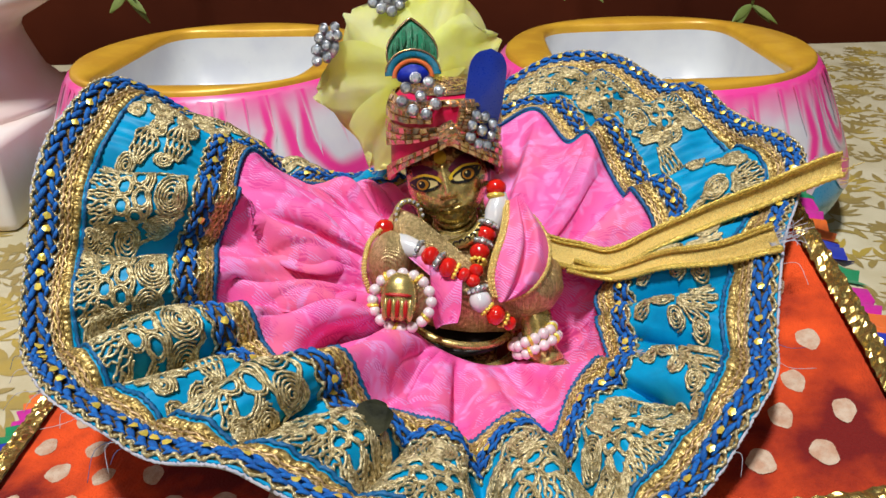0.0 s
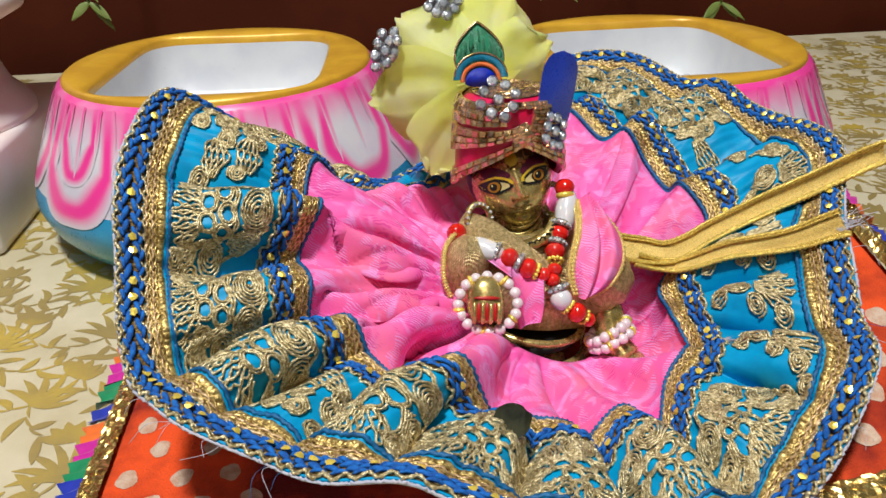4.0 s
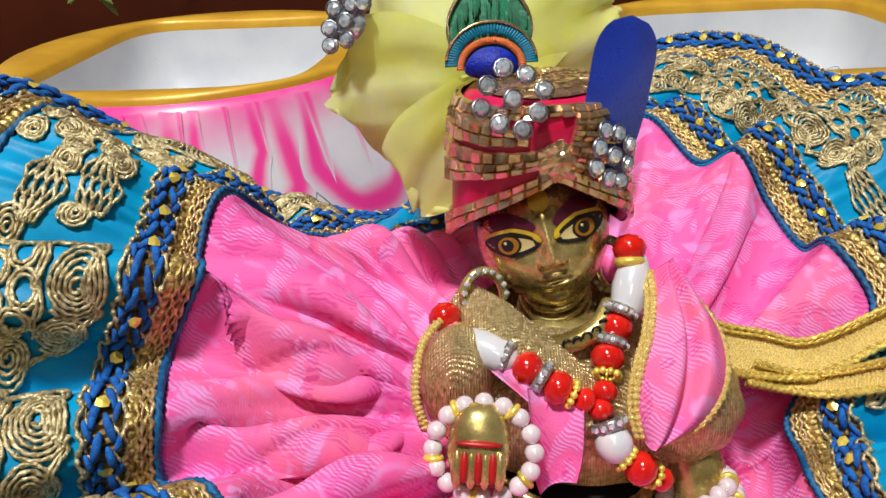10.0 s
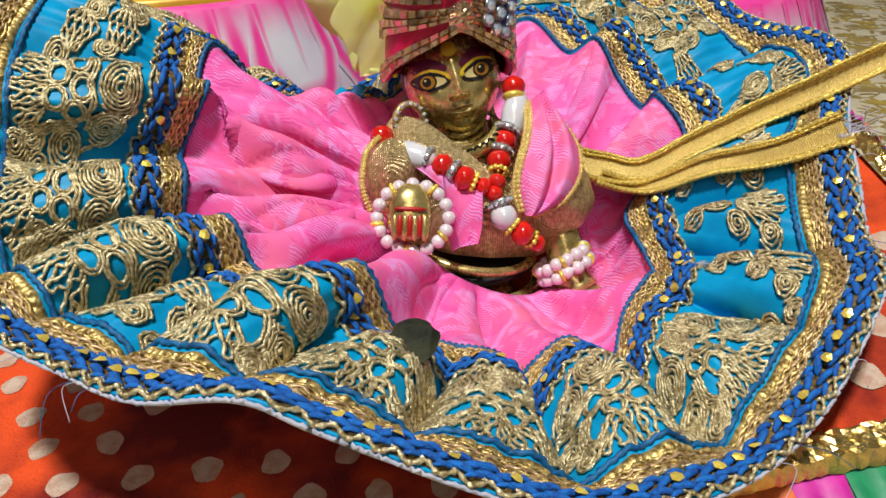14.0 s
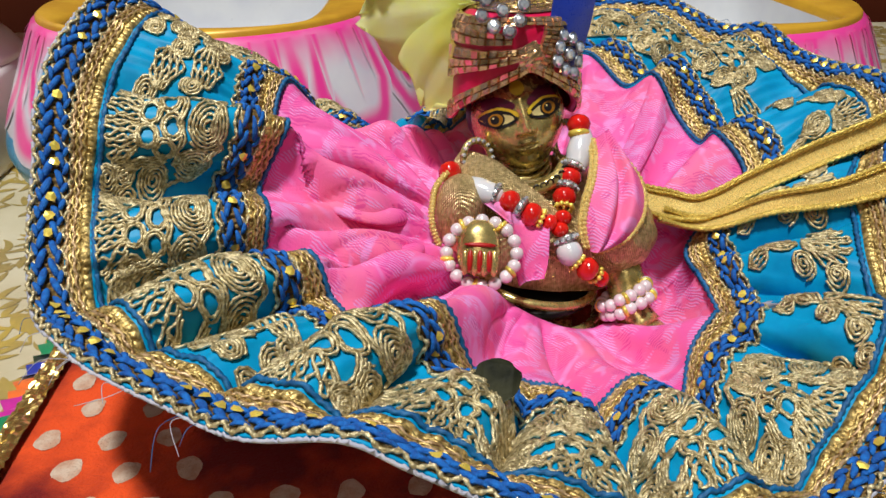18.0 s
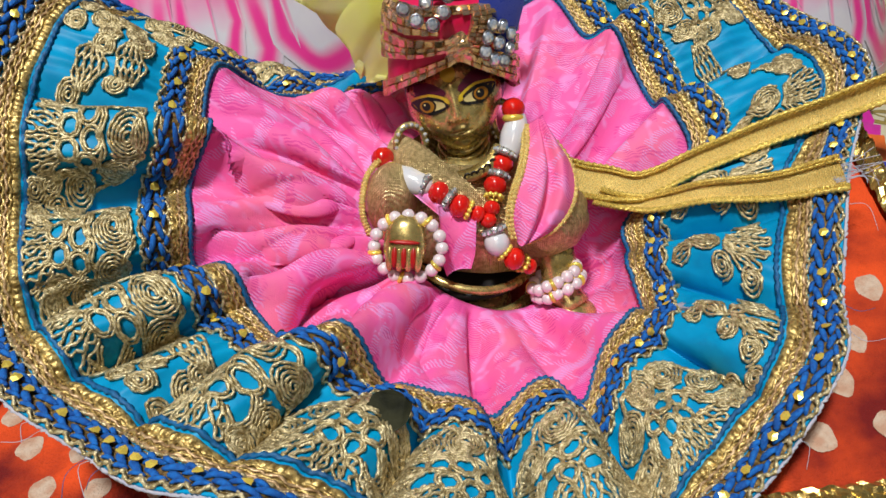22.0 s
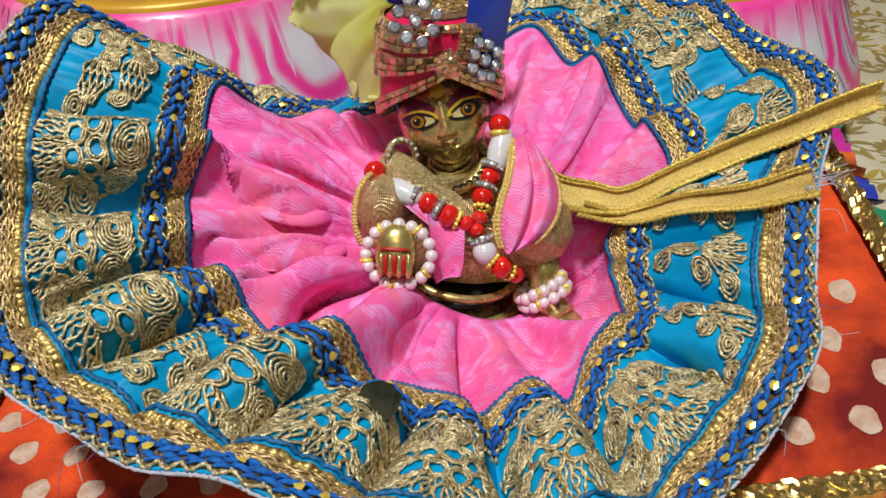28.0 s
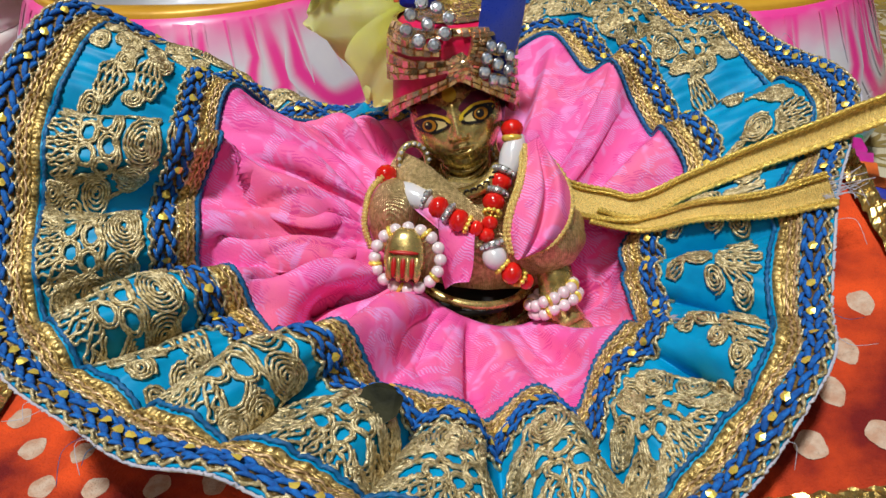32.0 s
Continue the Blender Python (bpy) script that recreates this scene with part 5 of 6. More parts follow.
def long_ribbon():
    rib = thing("gold_ribbon_tie", (0.07, 0.0, 0.045), "long gold woven ribbon trailing from the figurine over the skirt", "ribbon")
    up_hi = [(24, 8, 62), (29, 11, 56.5), (36, 12, 53), (44, 12, 51), (51, 10.5, 49.6), (58, 10, 52), (68, 10, 57.5), (90, 9, 68.5), (118, 5, 82.5)]
    up_lo = [(27, -1, 55.5), (33, 0, 50.5), (39, 2, 47.5), (46, 3, 46), (52, 3, 46.0), (58, 4, 48), (68, 5, 53), (90, 5, 63), (118.5, 2, 76.5)]
    lo_hi = [(40, 4, 49.5), (48, 4.0, 46.8), (58, 1.5, 48), (70, -4, 53), (80, -10, 59.5), (91, -15.5, 67.5)]
    lo_lo = [(37, -1, 48.2), (46, 0.5, 44.8), (57, -2.5, 44.6), (69, -7.5, 48.5), (80, -15, 55), (92, -22.5, 62.8)]
    upper = strip(up_hi, up_lo, YELLOWBAND, "upper_ribbon", rib, 0.0009, 460, 12, "", 0.00022, -0.0012, None, over_band)
    lower = strip(lo_hi, lo_lo, YELLOWBAND, "lower_ribbon", rib, 0.0008, 340, 10, "", 0.00035, -0.0006, None, over_band)
    for host, n, cross in ((upper, 460, 12), (lower, 340, 10)):
        g = np.array([tuple(v.co) for v in host.data.vertices])[: n * cross].reshape(n, cross, 3)
        for k, r in ((0, 0.0006), (1, 0.0004), (cross - 1, 0.0007), (cross - 2, 0.0005)):
            p = g[:, k] + np.array([0, -0.0006, 0.0007])
            part("selvedge", tube(p, r, 6, False, None, 1.0, 0.3, 0.8), GLITTER, host, "glittering gold selvedge")
    rnd = random.Random(8)
    for k in range(14):
        y0 = rnd.uniform(-22.5, -15.5)
        p = spline(np.array([(90, y0, 66.5), (93 + rnd.uniform(0, 3), y0 + rnd.uniform(-2, 2), 68.5), (96 + rnd.uniform(-2, 5), y0 + rnd.uniform(-4, 4), 69 + rnd.uniform(-3, 5))]) * MM, 12)
        part("loose_thread", tube(p, 0.00010, 4), LINING, rib, "frayed pale thread")
    for k in range(8):
        t = k / 7
        p = spline(np.array([(116.5, -1 + 6 * t, 75.5 + 6 * t), (119 + rnd.uniform(-1, 1), -1 + 6 * t + rnd.uniform(-1, 1), 76 + 6 * t), (121 + rnd.uniform(-2, 3), 6 * t + rnd.uniform(-2, 2), 77 + 6 * t + rnd.uniform(-3, 2))]) * MM, 10)
        part("loose_thread", tube(p, 0.00012, 4), YELLOWBAND, rib, "frayed gold thread")


long_ribbon()


# ---- turban ----
TC = Vector((-0.0006, 0.0222, 0.0))
TTURN = radians(5)


def turban_point(a, t, lift=0.0):
    """a: degrees round the turban, 0 in front; t: 0 at the lower edge, 1 at the top."""
    z0 = 71.5 + 17.0 * max(0.0, 1 - abs(a) / 94) ** 0.95
    z = z0 + (101.6 - z0) * t
    r = float(np.interp(z, [70, 78, 86, 93, 98, 101, 102], [17.6, 17.4, 17.0, 16.7, 16.2, 14.6, 12.0])) + lift
    k = radians(a) + TTURN - math.pi / 2
    return TC + Vector((r * math.cos(k) * 1.0, r * math.sin(k) * 0.86, z)) * MM


def turban():
    hat = thing("turban", (-0.0015, 0.020, 0.085), "red velvet turban with rose gold bands and jewelled feathers", "turban")
    nu, nt = 96, 16
    v = [tuple(turban_point(360 * i / nu - 180, j / (nt - 1))) for i in range(nu) for j in range(nt)]
    v += [tuple(turban_point(360 * i / nu - 180, 0.04, -1.6)) for i in range(nu)]
    top = len(v)
    v.append(tuple(TC + Vector((0, 0, 0.1010))))
    f = grid_faces(nu, nt, True)
    f += [(i * nt, nu * nt + i, nu * nt + (i + 1) % nu, (i + 1) % nu * nt) for i in range(nu)]
    f += [(i * nt + nt - 1, (i + 1) % nu * nt + nt - 1, top) for i in range(nu)]
    part("cap", (v, f), VELVETRED, hat)

    rnd = random.Random(21)

    def studs(v, n, rows):
        """A bevelled square plate on every cell of a grid, each leaning a little its own way."""
        f = []
        for i in range(n):
            for j in range(rows):
                q = [i * (rows + 1) + j, (i + 1) * (rows + 1) + j, (i + 1) * (rows + 1) + j + 1, i * (rows + 1) + j + 1]
                c = sum((Vector(v[k]) for k in q), Vector()) / 4
                out = (c - TC - Vector((0, 0, c.z))).normalized()
                k0 = len(v)
                lean = [rnd.uniform(0.0002, 0.0012) for _ in range(2)]
                for k in range(4):
                    v.append(tuple(c + (Vector(v[q[k]]) - c) * 0.80 + out * lean[(k // 2) if (i + j) % 2 else ((k + 1) // 2) % 2]))
                for k in range(4):
                    v.append(tuple(c + (Vector(v[q[k]]) - c) * 0.99 - out * 0.0002))
                f += [(k0, k0 + 1, k0 + 2, k0 + 3)] + [(k0 + 4 + k, k0 + 4 + (k + 1) % 4, k0 + (k + 1) % 4, k0 + k) for k in range(4)]
        return f

    def gold(a0, t0, a1, t1, w0, w1, rows=3, sag=0.0, lift=0.5):
        """A band of small gold plates laid over the turban, fanning from one width to another."""
        n = max(6, int(math.hypot((a1 - a0) * 0.31, (t1 - t0) * 26) / 2.5))
        v = [tuple(turban_point(a0 + (a1 - a0) * i / n, t0 + (t1 - t0) * i / n + (j / rows - 0.5) * (w0 + (w1 - w0) * i / n) + sag * math.sin(math.pi * i / n), lift)) for i in range(n + 1) for j in range(rows + 1)]
        tagged(part("gold_band", (v, studs(v, n, rows)), ROSEGOLD, hat, "rose gold band of small plates", False), kind="stuff")

    gold(-2, 0.08, -125, 0.07, 0.20, 0.15, 2)
    gold(2, 0.08, 125, 0.07, 0.20, 0.15, 2)
    gold(-2, 0.30, -120, 0.50, 0.12, 0.20, 2, 0.04, 0.7)
    gold(-4, 0.42, -120, 0.70, 0.10, 0.12, 1, 0.02)
    gold(-16, 0.66, -120, 0.88, 0.18, 0.22, 2, 0.02)
    gold(-30, 0.92, 330, 0.92, 0.12, 0.12, 2)
    gold(28, 0.26, 120, 0.24, 0.16, 0.16, 2)
    gold(30, 0.46, 120, 0.44, 0.18, 0.18, 2)
    gold(30, 0.68, 120, 0.66, 0.20, 0.20, 2)
    n, rows = 13, 3
    v = [tuple(turban_point(10 + 13 * i / n + (j / rows - 0.5) * 18, 0.14 + 0.84 * i / n, 0.9)) for i in range(n + 1) for j in range(rows + 1)]
    tagged(part("gold_band", (v, studs(v, n, rows)), ROSEGOLD, hat, "rose gold band of small plates", False), kind="stuff")
    # flat crown of plates
    n, rows = 26, 5
    v = [tuple(TC + Vector((r * math.cos(2 * math.pi * i / n), 0.86 * r * math.sin(2 * math.pi * i / n), z)) * MM) for i in range(n + 1) for r, z in ((11.8, 102.0), (9.6, 102.5), (7.2, 102.8), (4.8, 102.9), (2.4, 103.0), (0.3, 103.0))]
    f = []
    for i in range(n):
        for j in range(rows):
            q = [i * 6 + j, i * 6 + 6 + j, i * 6 + 7 + j, i * 6 + 1 + j]
            c = sum((Vector(v[k]) for k in q), Vector()) / 4
            k0 = len(v)
            for k in range(4):
                v.append(tuple(c + (Vector(v[q[k]]) - c) * 0.74 + Vector((0, 0, rnd.uniform(0.0002, 0.0006)))))
            f += [(k0, k0 + 1, k0 + 2, k0 + 3)] + [(q[k], q[(k + 1) % 4], k0 + (k + 1) % 4, k0 + k) for k in range(4)]
    tagged(part("gold_crown", (v, f), ROSEGOLD, hat, "rose gold crown of small plates", False), kind="stuff")
    # crumpled gold knot where the bands meet
    v, f = ellipsoid((0, 0, 0), (1, 1, 1), None, 22, 14)
    k0 = turban_point(0, 0.24, 0.4)
    v = [tuple(Vector(k0) + Vector((p[0] * 0.0036, p[1] * 0.0013, p[2] * 0.0036)) * (1 + 0.45 * noise.noise(Vector(p) * 4.5))) for p in v]
    part("gold_knot", (v, f), ROSEGOLD, hat, "crumpled gold tissue knot", False)
    return hat


hat = turban()
GEMMESH = to_mesh("gem", [(0.0015 * math.cos(k * math.pi / 4), 0.0015 * math.sin(k * math.pi / 4), 0) for k in range(8)] + [(0.0011 * math.cos((k + .5) * math.pi / 4), 0.0011 * math.sin((k + .5) * math.pi / 4), 0.0008) for k in range(8)] + [(0, 0, 0.0011)],
                  [(k, (k + 1) % 8, 8 + k) for k in range(8)] + [(8 + k, (k + 1) % 8, 8 + (k + 1) % 8) for k in range(8)] + [(8 + k, 8 + (k + 1) % 8, 16) for k in range(8)], GEM, False)
SETTING = to_mesh("gem_setting", *lathe([(0.0018, -0.0002), (0.0018, 0.0003), (0.0015, 0.0003)], (0, 0, 0), 10), mat("silver_setting", (0.35, 0.35, 0.38), None, 300, 0.5, 0.3, 0.9))


def gem_cluster(parent, centre, normal, spots, seed=0):
    rnd = random.Random(seed)
    q = Vector(normal).to_track_quat("Z", "Y").to_matrix().to_4x4()
    for x, y in spots:
        m = Matrix.Translation(Vector(centre)) @ q @ pose(x * MM, y * MM, 0.0004 * rnd.random(), rnd.uniform(-12, 12), rnd.uniform(-12, 12), rnd.uniform(0, 45))
        g = part("rhinestone", GEMMESH, None, parent, at=m)
        part("setting", SETTING, None, g, at=m)


FLOWERET = [(0, 0)] + [((3.4 if k % 2 else 3.9) * math.cos(k * math.pi / 4 + 0.2), (3.4 if k % 2 else 3.9) * math.sin(k * math.pi / 4 + 0.2)) for k in range(8)]
p0 = turban_point(-15, 0.74, 1.8)
gem_cluster(hat, p0 + Vector((-0.0032, 0.0, 0.0060)), (0.12, -0.86, 0.45), [(x * 1.45, y * 1.4) for x, y in FLOWERET], 1)
p1 = turban_point(30, 0.48, 3.0)
gem_cluster(hat, p1, (0.62, -0.72, 0.25), [(x * 1.2, y * 1.25) for x, y in FLOWERET], 2)


def feathers():
    # embroidered peacock eye
    def drop(scale, lift, low=-1.0, high=2.0):
        out = []
        for k in range(40):
            t = 2 * math.pi * k / 40
            x, y = 7.6 * math.sin(t), -9.0 * math.cos(t)
            if y > 0:
                x *= max(0.0, 1 - (y / 10.2) ** 2.2) ** 0.75 if y < 10.2 else 0
                y *= 1.12
            out.append((x * scale, min(max(y * scale, low * 20), high * 20)))
        return out

    eye = Vector((-0.0098, 0.0245, 0.1120))
    m = Matrix.Translation(eye) @ Euler((radians(72), 0, radians(4))).to_matrix().to_4x4()

    def plate(out, z, thick=0.5):
        n = len(out)
        v = [m @ Vector((x * MM, y * MM, z * MM)) for x, y in out] + [m @ Vector((x * MM, y * MM, (z - thick) * MM)) for x, y in out]
        return [tuple(p) for p in v], [tuple(range(n)), tuple(range(2 * n - 1, n - 1, -1))] + [(i, i + n, (i + 1) % n + n, (i + 1) % n) for i in range(n)]

    green = mat("green_floss", (0.0, 0.22, 0.10), (0.01, 0.14, 0.06), 500, 0.5, 0.4, sheen=0.3, bump=0.8, bump_scale=3000)
    base = part("peacock_eye", plate(drop(1.0, 0), 0.0, 1.2), green, hat, "embroidered green peacock eye")
    rnd = random.Random(2)
    geos = []
    for k in range(46):
        x = rnd.uniform(-7.4, 7.4)
        top = 9.5 * max(0.05, 1 - (abs(x) / 8.6) ** 1.3)
        y1 = rnd.uniform(-1.0, top)
        y0 = max(y1 - rnd.uniform(3, 5), -3.2)
        geos.append(tube([m @ Vector((x * MM, y * MM, (0.35 + 0.2 * math.sin(math.pi * i / 5)) * MM)) for i, y in enumerate(np.linspace(y0, y1, 6))], 0.00028, 5))
    tagged(part("floss", join(*geos), green, base, "long green satin stitches"), kind="stuff")
    for name, r0, r1, cy, mm_, lab in (("floss", 8.6, 6.2, -6.5, mat("cyan_floss", (0.0, 0.20, 0.34), None, 500, 0.5, 0.4, bump=0.6, bump_scale=3000), "turquoise satin stitches"), ("floss", 6.4, 5.2, -7.2, mat("orange_floss", (0.75, 0.16, 0.03), None, 500, 0.5, 0.4, bump=0.6, bump_scale=3000), "orange satin stitches")):
        geos = []
        for t in np.linspace(0.02, math.pi - 0.02, 44):
            p = [m @ Vector((r * math.cos(t) * MM, (cy + 0.85 * r * math.sin(t)) * MM, (0.5 + 0.25 * math.sin(math.pi * i / 4)) * MM)) for i, r in enumerate(np.linspace(r1, r0, 5))]
            geos.append(tube(p, 0.00030, 5))
        tagged(part(name, join(*geos), mm_, base, lab), kind="stuff")
    dome = [(5.0 * math.cos(t), -7.6 + (4.2 if math.sin(t) > 0 else 1.6) * math.sin(t)) for t in np.linspace(0, 2 * math.pi, 28, endpoint=False)]
    part("floss", plate(dome, 0.9, 0.9), mat("royal_floss", (0.0, 0.02, 0.42), (0.0, 0.01, 0.3), 500, 0.5, 0.4, bump=0.8, bump_scale=3000), base, "royal blue satin stitches")
    rim = np.array([m @ Vector((x * 1.02 * MM, y * 1.02 * MM, 0.3 * MM)) for x, y in drop(1.0, 0)])
    part("edge_wire", tube(rim, 0.00035, 5, True), ROSEGOLD, base, "twisted gold wire")
    arc = [m @ Vector((8.4 * math.cos(t) * MM, (-6.3 + 7.4 * math.sin(t)) * MM, 0.9 * MM)) for t in np.linspace(0.12, math.pi - 0.12, 24)]
    part("edge_wire", tube(arc, 0.0003, 5), ROSEGOLD, base, "twisted gold wire")
    # blue plume
    nu, nv = 28, 10
    pl = Vector((0.0098, 0.0120, 0.0872))
    ax = Vector((0.0040, 0.0, 0.0280))
    side, fwd = Vector((0.0057, 0.0012, -0.0010)), Vector((0.0003, -0.0011, 0.0))
    v, f = [], []
    for face in (1, -1):
        for i in range(nu):
            t = i / (nu - 1)
            w = math.sin(math.pi * min(0.5, t * 0.62 + 0.17)) ** 0.6 * (1 - max(0, (t - 0.72) / 0.28) ** 2.6) ** 0.5 if t < 1 else 0.02
            for j in range(nv):
                s = 2 * j / (nv - 1) - 1
                p = pl + ax * t + side * (w * s) + fwd * (face * (1 - s * s) * 0.9 * (1 - t ** 6)) + Vector((0, 0.0015 * t * t, 0))
                v.append(tuple(p))
        k = 0 if face == 1 else nu * nv
        f += [tuple(i + k for i in (q if face == 1 else reversed(q))) for q in grid_faces(nu, nv)]
    part("blue_plume", (v, f), NAVY, hat, "dark blue velvet plume")


feathers()


# ---- flower behind the turban ----
def flower():
    bloom = thing("yellow_flower", (-0.010, 0.034, 0.085), "wilting pale yellow trumpet flower behind the turban", "flower")
    c = Vector((-0.0080, 0.0330, 0.0990))
    rnd = random.Random(11)
    for k, (ang, length, wide, back) in enumerate(((186, 36, 15, 1), (141, 32, 14, 14), (104, 28, 11, 17), (64, 31, 13, 14), (24, 29, 12, 9), (238, 33, 13, -6))):
        a = radians(ang)
        out, across = Vector((math.cos(a), 0, math.sin(a))), Vector((-math.sin(a), 0, math.cos(a)))
        nu, nv = 22, 15
        v = []
        for i in range(nu):
            t = i / (nu - 1)
            w = wide * (0.35 + 0.75 * math.sin(math.pi * min(1.0, 0.10 + 0.62 * t))) * (1 - max(0, (t - 0.80) / 0.20) ** 2 * 0.75)
            for j in range(nv):
                s = 2 * j / (nv - 1) - 1
                r = length * (0.10 + 0.90 * t) * (1 - 0.16 * s * s * t) + 0.9 * math.sin(9 * s + k) * t * t + 1.3 * noise.noise(Vector((s * 7, k, 0))) * t ** 4
                depth = back * t + 3.2 * s * s * t - 1.9 * math.sin(5 * s + k) * t * t + 0.7 * math.sin(12 * s + 2 * k) * t - 2.0 * math.exp(-((s / 0.12) ** 2)) * (1 - t) * t * 2
                p = c + (out * r + across * (w * s)) * MM + Vector((0, (6 + depth) * MM - 0.004 * (1 - t), 0))
                p += Vector((0, 0.0008 * noise.noise(p * 160), 0))
                v.append(tuple(p))
        n = len(v)
        f = grid_faces(nu, nv)
        v += [(x, y + 0.0006, z) for x, y, z in v]
        f = f + [tuple(i + n for i in reversed(q)) for q in f]
        part("petal", (v, f), PETAL, bloom)
    part("tube", lathe([(0.010, 0.0), (0.006, 0.008), (0.0035, 0.022)], (-0.008, 0.040, 0.078), 20), PETAL, bloom)


flower()
for name, c, nrm, spots, seed in (("rhinestone_pin", (-0.0178, 0.0470, 0.1243), (0.05, -0.9, 0.35), [(x * 1.3, y * 1.0) for x, y in FLOWERET], 4), ("rhinestone_pin", (-0.0378, 0.0375, 0.1120), (-0.25, -0.9, 0.3), [(0, 0), (1.2, 3.2), (-2.4, 2.4), (-1.2, 5.4), (2.6, 5.9), (-3.4, -1.4), (0.4, -3.6), (-3.2, -4.8), (3.6, 3.4)], 5)):
    pin = thing(name, c, "cluster of clear rhinestones pinned on the flower", "jewel", "pins on the flower")
    gem_cluster(pin, c, nrm, spots, seed)
    q = Vector(nrm).to_track_quat("Z", "Y").to_matrix().to_4x4()
    v, f = lathe([(0.0, -0.0012), (0.0040, -0.0010), (0.0042, -0.0003), (0.0, -0.0002)], (0, 0, 0), 14)
    part("backing", to_mesh("backing", v, f, GEM), None, pin, "silver wire backing", at=Matrix.Translation(c) @ q)

# ---- beads and pearls ----
def ball(r, squash=1.0, n=18):
    return to_mesh("bead", *ellipsoid((0, 0, 0), (r, r, r * squash), None, n, 12), REDBEAD)


def faceted(r):
    bm = bmesh.new()
    bmesh.ops.create_icosphere(bm, subdivisions=2, radius=r)
    for v in bm.verts:
        v.co.z *= 0.88
    me = bpy.data.meshes.new("bead")
    bm.to_mesh(me)
    bm.free()
    me.materials.append(REDBEAD)
    me.polygons.foreach_set("use_smooth", [True] * len(me.polygons))
    return me


BIG, SMALL = faceted(0.0033), faceted(0.0024)
OVAL = to_mesh("oval_pearl", *lathe([(0.0, -0.0070), (0.0020, -0.0064), (0.0031, -0.0040), (0.0036, 0.0), (0.0031, 0.0040), (0.0020, 0.0064), (0.0, 0.0070)], (0, 0, 0), 20), mat("milky_pearl", (0.66, 0.66, 0.70), (0.74, 0.68, 0.68), 150, 0.5, 0.2, 0.05, coat=0.7, bump=0.0))
ROUND = to_mesh("round_pearl", *ellipsoid((0, 0, 0), (0.0034, 0.0034, 0.0036)), OVAL.materials[0])
PEARLMESH = to_mesh("pearl", *ellipsoid((0, 0, 0), (0.00175, 0.00175, 0.00170), None, 16, 10), PEARL)
SPACER = to_mesh("gold_spacer", *tube(np.stack([0.0021 * np.cos(np.linspace(0, 2 * np.pi, 24, endpoint=False)), 0.0021 * np.sin(np.linspace(0, 2 * np.pi, 24, endpoint=False)), np.zeros(24)], 1), 0.0009, 8, True), FOILGOLD)
BEADRING = to_mesh("bead_ring", *tube(np.stack([0.0021 * np.cos(np.linspace(0, 2 * np.pi, 20, endpoint=False)), 0.0021 * np.sin(np.linspace(0, 2 * np.pi, 20, endpoint=False)), np.zeros(20)], 1), 0.0003, 5, True), FOILGOLD)
GRAIN = to_mesh("gold_bead", *ellipsoid((0, 0, 0), (0.0007, 0.0007, 0.0007), None, 8, 6), FOILGOLD)
SILVER = mat("worn_silver", (0.55, 0.54, 0.50), (0.30, 0.29, 0.26), 600, 0.5, 0.28, 0.8)
RONDELLE = to_mesh("rondelle", *lathe([(0.0012, -0.0010), (0.0028, -0.0010), (0.0031, -0.0007), (0.0031, 0.0007), (0.0028, 0.0010), (0.0012, 0.0010)], (0, 0, 0), 24), SILVER)
CHIP = to_mesh("crystal", *ellipsoid((0, 0, 0), (0.0007, 0.0007, 0.0007), None, 6, 4), GEM, False)
STRING_A = [("R", 15.3, 10.0, 72.7), ("s", 15.2, 8.5, 70.6), ("O", 15.1, 6.0, 66.3), ("S", 12.6, 2.6, 63.3), ("R", 11.6, 1.0, 61.0), ("S", 10.4, -1.0, 58.9), ("R", 9.5, -3.2, 57.0), ("g", 8.9, -6.0, 55.3), ("r", 8.2, -8.5, 53.6), ("r", 7.1, -10.7, 51.2), ("S", 8.6, -12.4, 49.2), ("P", 9.2, -14.2, 46.2), ("g", 11.2, -15.4, 43.9), ("R", 13.7, -16.4, 42.4), ("g", 15.9, -16.0, 40.6), ("r", 17.8, -15.4, 38.8)]
STRING_B = [("R", -20.2, 5.0, 62.0), ("s", -18.8, 1.4, 60.0), ("O", -13.3, -2.4, 59.4), ("S", -8.9, -4.4, 58.8), ("R", -5.6, -6.4, 57.7), ("S", -3.0, -7.8, 56.4), ("R", -0.3, -9.2, 55.2), ("g", 2.1, -9.8, 54.2), ("r", 4.3, -10.4, 53.2)]


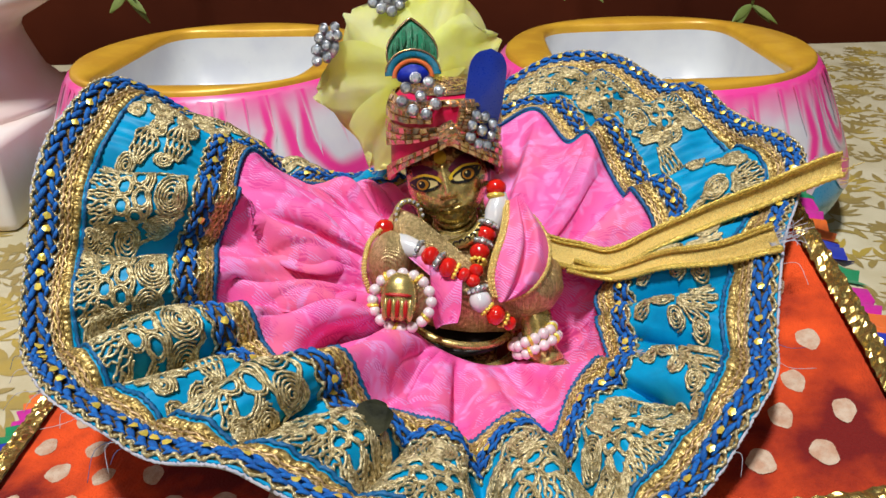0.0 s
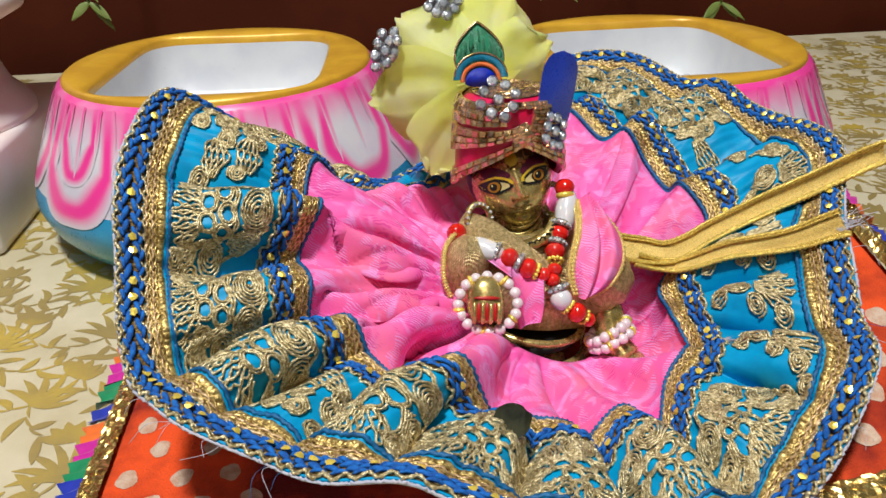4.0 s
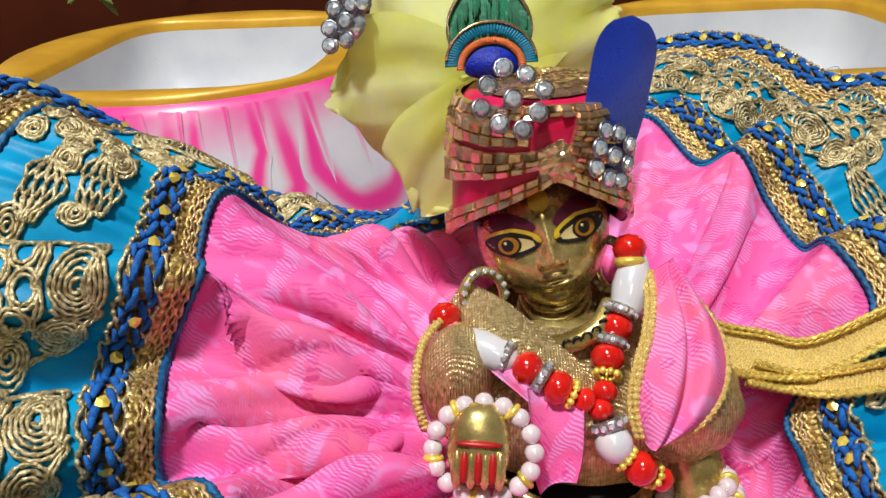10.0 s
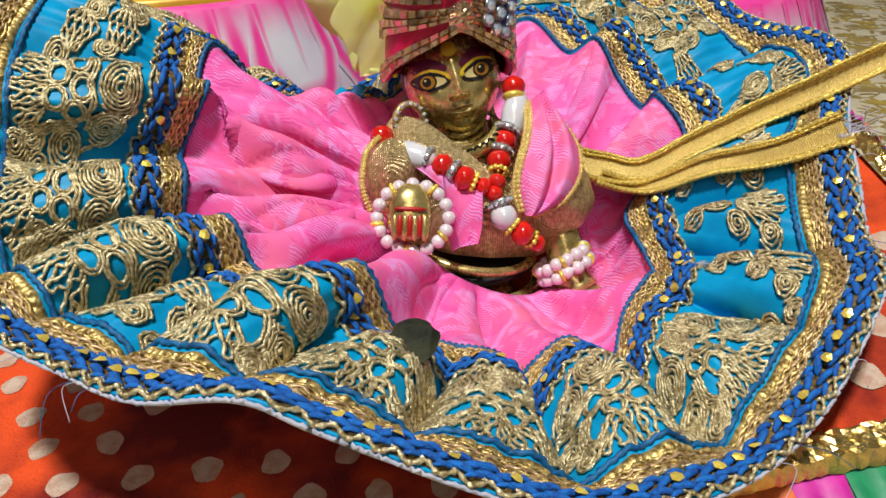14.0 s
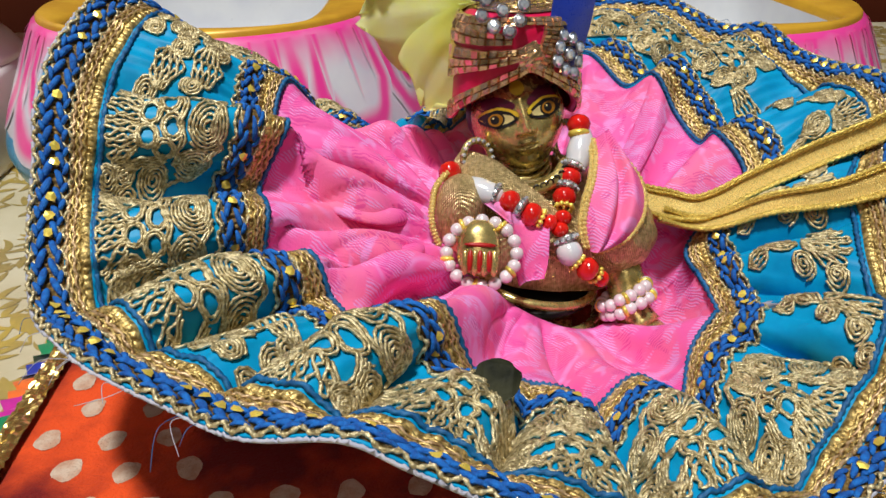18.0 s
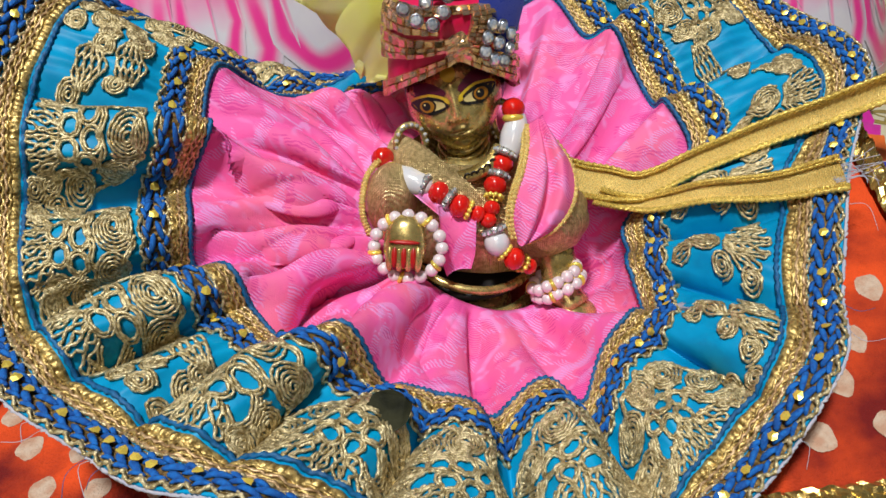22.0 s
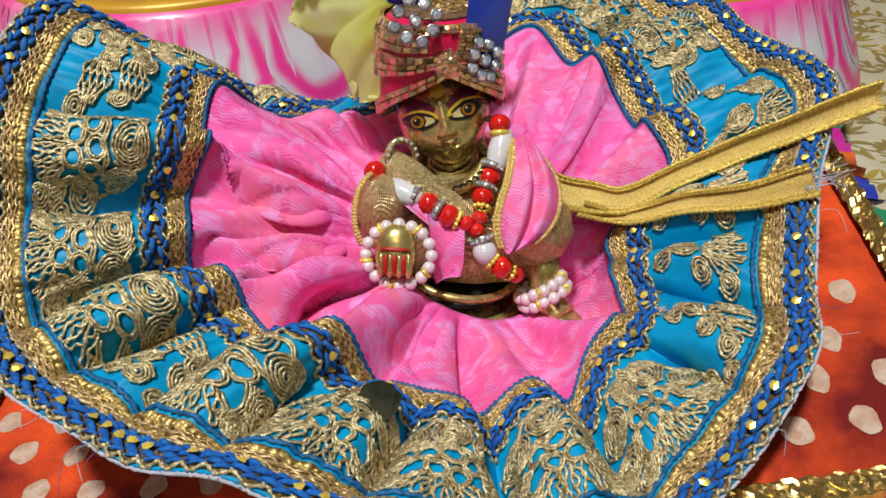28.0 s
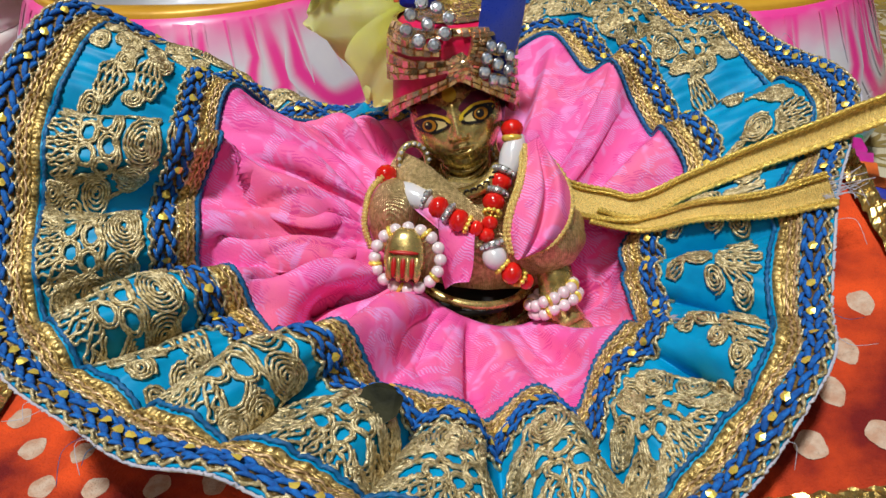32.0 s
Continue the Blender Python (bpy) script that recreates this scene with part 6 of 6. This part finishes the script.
def necklace():
    neck = thing("bead_necklace", (0.002, -0.002, 0.055), "necklace of red beads, milky pearls and crystal rondelles", "necklace")
    for string in (STRING_A, STRING_B):
        p = np.array([b[1:] for b in string]) * MM
        way = unit(np.gradient(p, axis=0))
        part("thread", tube(spline(p, 60), 0.0003, 5), FOILGOLD, neck, "gold thread")
        for (kind, *_), c, w in zip(string, p, way):
            m = Matrix.Translation(Vector(c)) @ Vector(w).to_track_quat("Z", "Y").to_matrix().to_4x4()
            if kind == "S":
                ring = part("rondelle", RONDELLE, None, neck, "silver rondelle set with crystals", at=m)
                for k in range(12):
                    part("crystal", CHIP, None, ring, at=m @ pose(0.0030 * math.cos(k * math.pi / 6), 0.0030 * math.sin(k * math.pi / 6), 0))
                continue
            if kind == "g":
                ring = part("bead_ring", BEADRING, None, neck, "ring of tiny gold beads", at=m)
                for k in range(10):
                    part("gold_bead", GRAIN, None, ring, at=m @ pose(0.0022 * math.cos(k * math.pi / 5), 0.0022 * math.sin(k * math.pi / 5), 0))
                continue
            me, label = {"R": (BIG, ""), "r": (SMALL, ""), "O": (OVAL, "milky oval pearl"), "P": (ROUND, "round pearl"), "s": (SPACER, "gold ring")}[kind]
            part({"R": "red_bead", "r": "red_bead", "O": "oval_pearl", "P": "round_pearl", "s": "gold_ring"}[kind], me, None, neck, label, at=m)


necklace()


def pearl_bracelet(c, normal, rx, ry, count, rows, label):
    ring = thing("pearl_bracelet", c, label, "bracelet", "pearl bracelets")
    q = Matrix.Translation(Vector(c)) @ Vector(normal).to_track_quat("Z", "Y").to_matrix().to_4x4()
    rnd = random.Random(count)
    for r in range(rows):
        for k in range(count):
            a = 2 * math.pi * (k + 0.5 * r) / count
            z = 0.0030 * (r - (rows - 1) / 2)
            m = q @ pose(rx * math.cos(a), ry * math.sin(a), z + rnd.uniform(-0.0003, 0.0003), rnd.uniform(0, 90), 0, 0)
            if k % 3 == 2:
                part("gold_spacer", SPACER, None, ring, "gold ring", at=q @ pose(rx * math.cos(a + math.pi / count), ry * math.sin(a + math.pi / count), z, 90, 0, math.degrees(a)) @ Matrix.Diagonal((0.62, 0.62, 0.62, 1)))
            part("pearl", PEARLMESH, None, ring, at=m)
    a = np.linspace(0, 2 * np.pi, 40, endpoint=False)
    p = [tuple(q @ Vector((rx * math.cos(t), ry * math.sin(t), 0))) for t in a]
    part("wire", tube(p, 0.0003, 5, True), FOILGOLD, ring, "gold wire")


pearl_bracelet((-0.0142, -0.0178, 0.0490), (-0.10, -0.86, 0.50), 0.0088, 0.0082, 16, 1, "pearl bracelet round the raised palm")
pearl_bracelet((0.0262, -0.0125, 0.0305), (0.42, -0.40, -0.80), 0.0072, 0.0066, 14, 2, "two-row pearl bracelet round the lower wrist")


def earring(c, normal):
    ear = thing("hoop_earring", c, "small hoop earring set with crystals", "earring", "pair of earrings")
    q = Matrix.Translation(Vector(c)) @ Vector(normal).to_track_quat("Z", "Y").to_matrix().to_4x4()
    a = np.linspace(0, 2 * np.pi, 32, endpoint=False)
    part("hoop", tube([tuple(q @ Vector((0.0042 * math.cos(t), 0.0052 * math.sin(t), 0))) for t in a], 0.0010, 8, True), BRASS, ear, "brass hoop")
    for k in range(14):
        t = k * math.pi / 9
        part("crystal", CHIP, None, ear, at=q @ pose(0.0044 * math.cos(t), 0.0054 * math.sin(t), 0.0008))


earring((-0.0125, 0.0085, 0.0640), (0.35, -0.9, 0.3))
earring((0.0130, 0.0150, 0.0665), (-0.85, -0.5, 0.1))


# ---- hanging sprigs ----
def sprig(top, low, seed, pale=False):
    rnd = random.Random(seed)
    top, low = Vector(top), Vector(low)
    s = thing("leafy_sprig", low, "hanging artificial sprig with small green leaves", "plant", "hanging sprigs")
    p = spline([(top.x, 0.538, top.z + 0.05), tuple(top), tuple(top.lerp(low, 0.5) + Vector((0.004, 0, 0))), tuple(low)], 20)
    part("stem", tube(p, np.linspace(0.0017, 0.0008, 20), 6), GREEN, s)
    for k in range(20):
        t = 0.15 + 0.85 * k / 19
        c = Vector(p[min(19, 14 + int(t * 5.9))])
        a = rnd.uniform(-0.9, 0.9) + (math.pi if k % 2 else 0)
        d = Vector((math.cos(a), rnd.uniform(-0.4, 0.4), -0.55 + 0.4 * math.sin(a))).normalized()
        side = d.cross(Vector((0.2, -1, 0.3))).normalized()
        length, width = rnd.uniform(0.008, 0.018), rnd.uniform(0.0014, 0.0027)
        v = []
        for i in range(8):
            u = i / 7
            w = width * math.sin(math.pi * min(0.97, u * 0.9 + 0.08))
            m = c + d * (length * u) + Vector((0, 0, -0.004 * u * u))
            for q in (-1, 0, 1):
                v.append(tuple(m + side * (w * q) + Vector((0, -0.0006 * (q == 0), 0))))
        n = len(v)
        v += [(x, y + 0.0005, z) for x, y, z in v]
        f = grid_faces(8, 3)
        part("leaf", (v, f + [tuple(i + n for i in reversed(q)) for q in f]), GREEN, s)
    if pale:
        part("bud", ellipsoid(tuple(top.lerp(low, 0.68) + Vector((0.0125, -0.002, 0.002))), (0.011, 0.006, 0.013)), mat("pale_bud", (0.55, 0.48, 0.36), None, 100, 0.5, 0.6), s, "pale dried bud")


sprig((-0.228, 0.300, 0.150), (-0.205, 0.300, 0.090), 1)
sprig((0.178, 0.262, 0.150), (0.183, 0.262, 0.080), 2, True)
sprig((0.095, 0.300, 0.150), (0.088, 0.300, 0.092), 3)
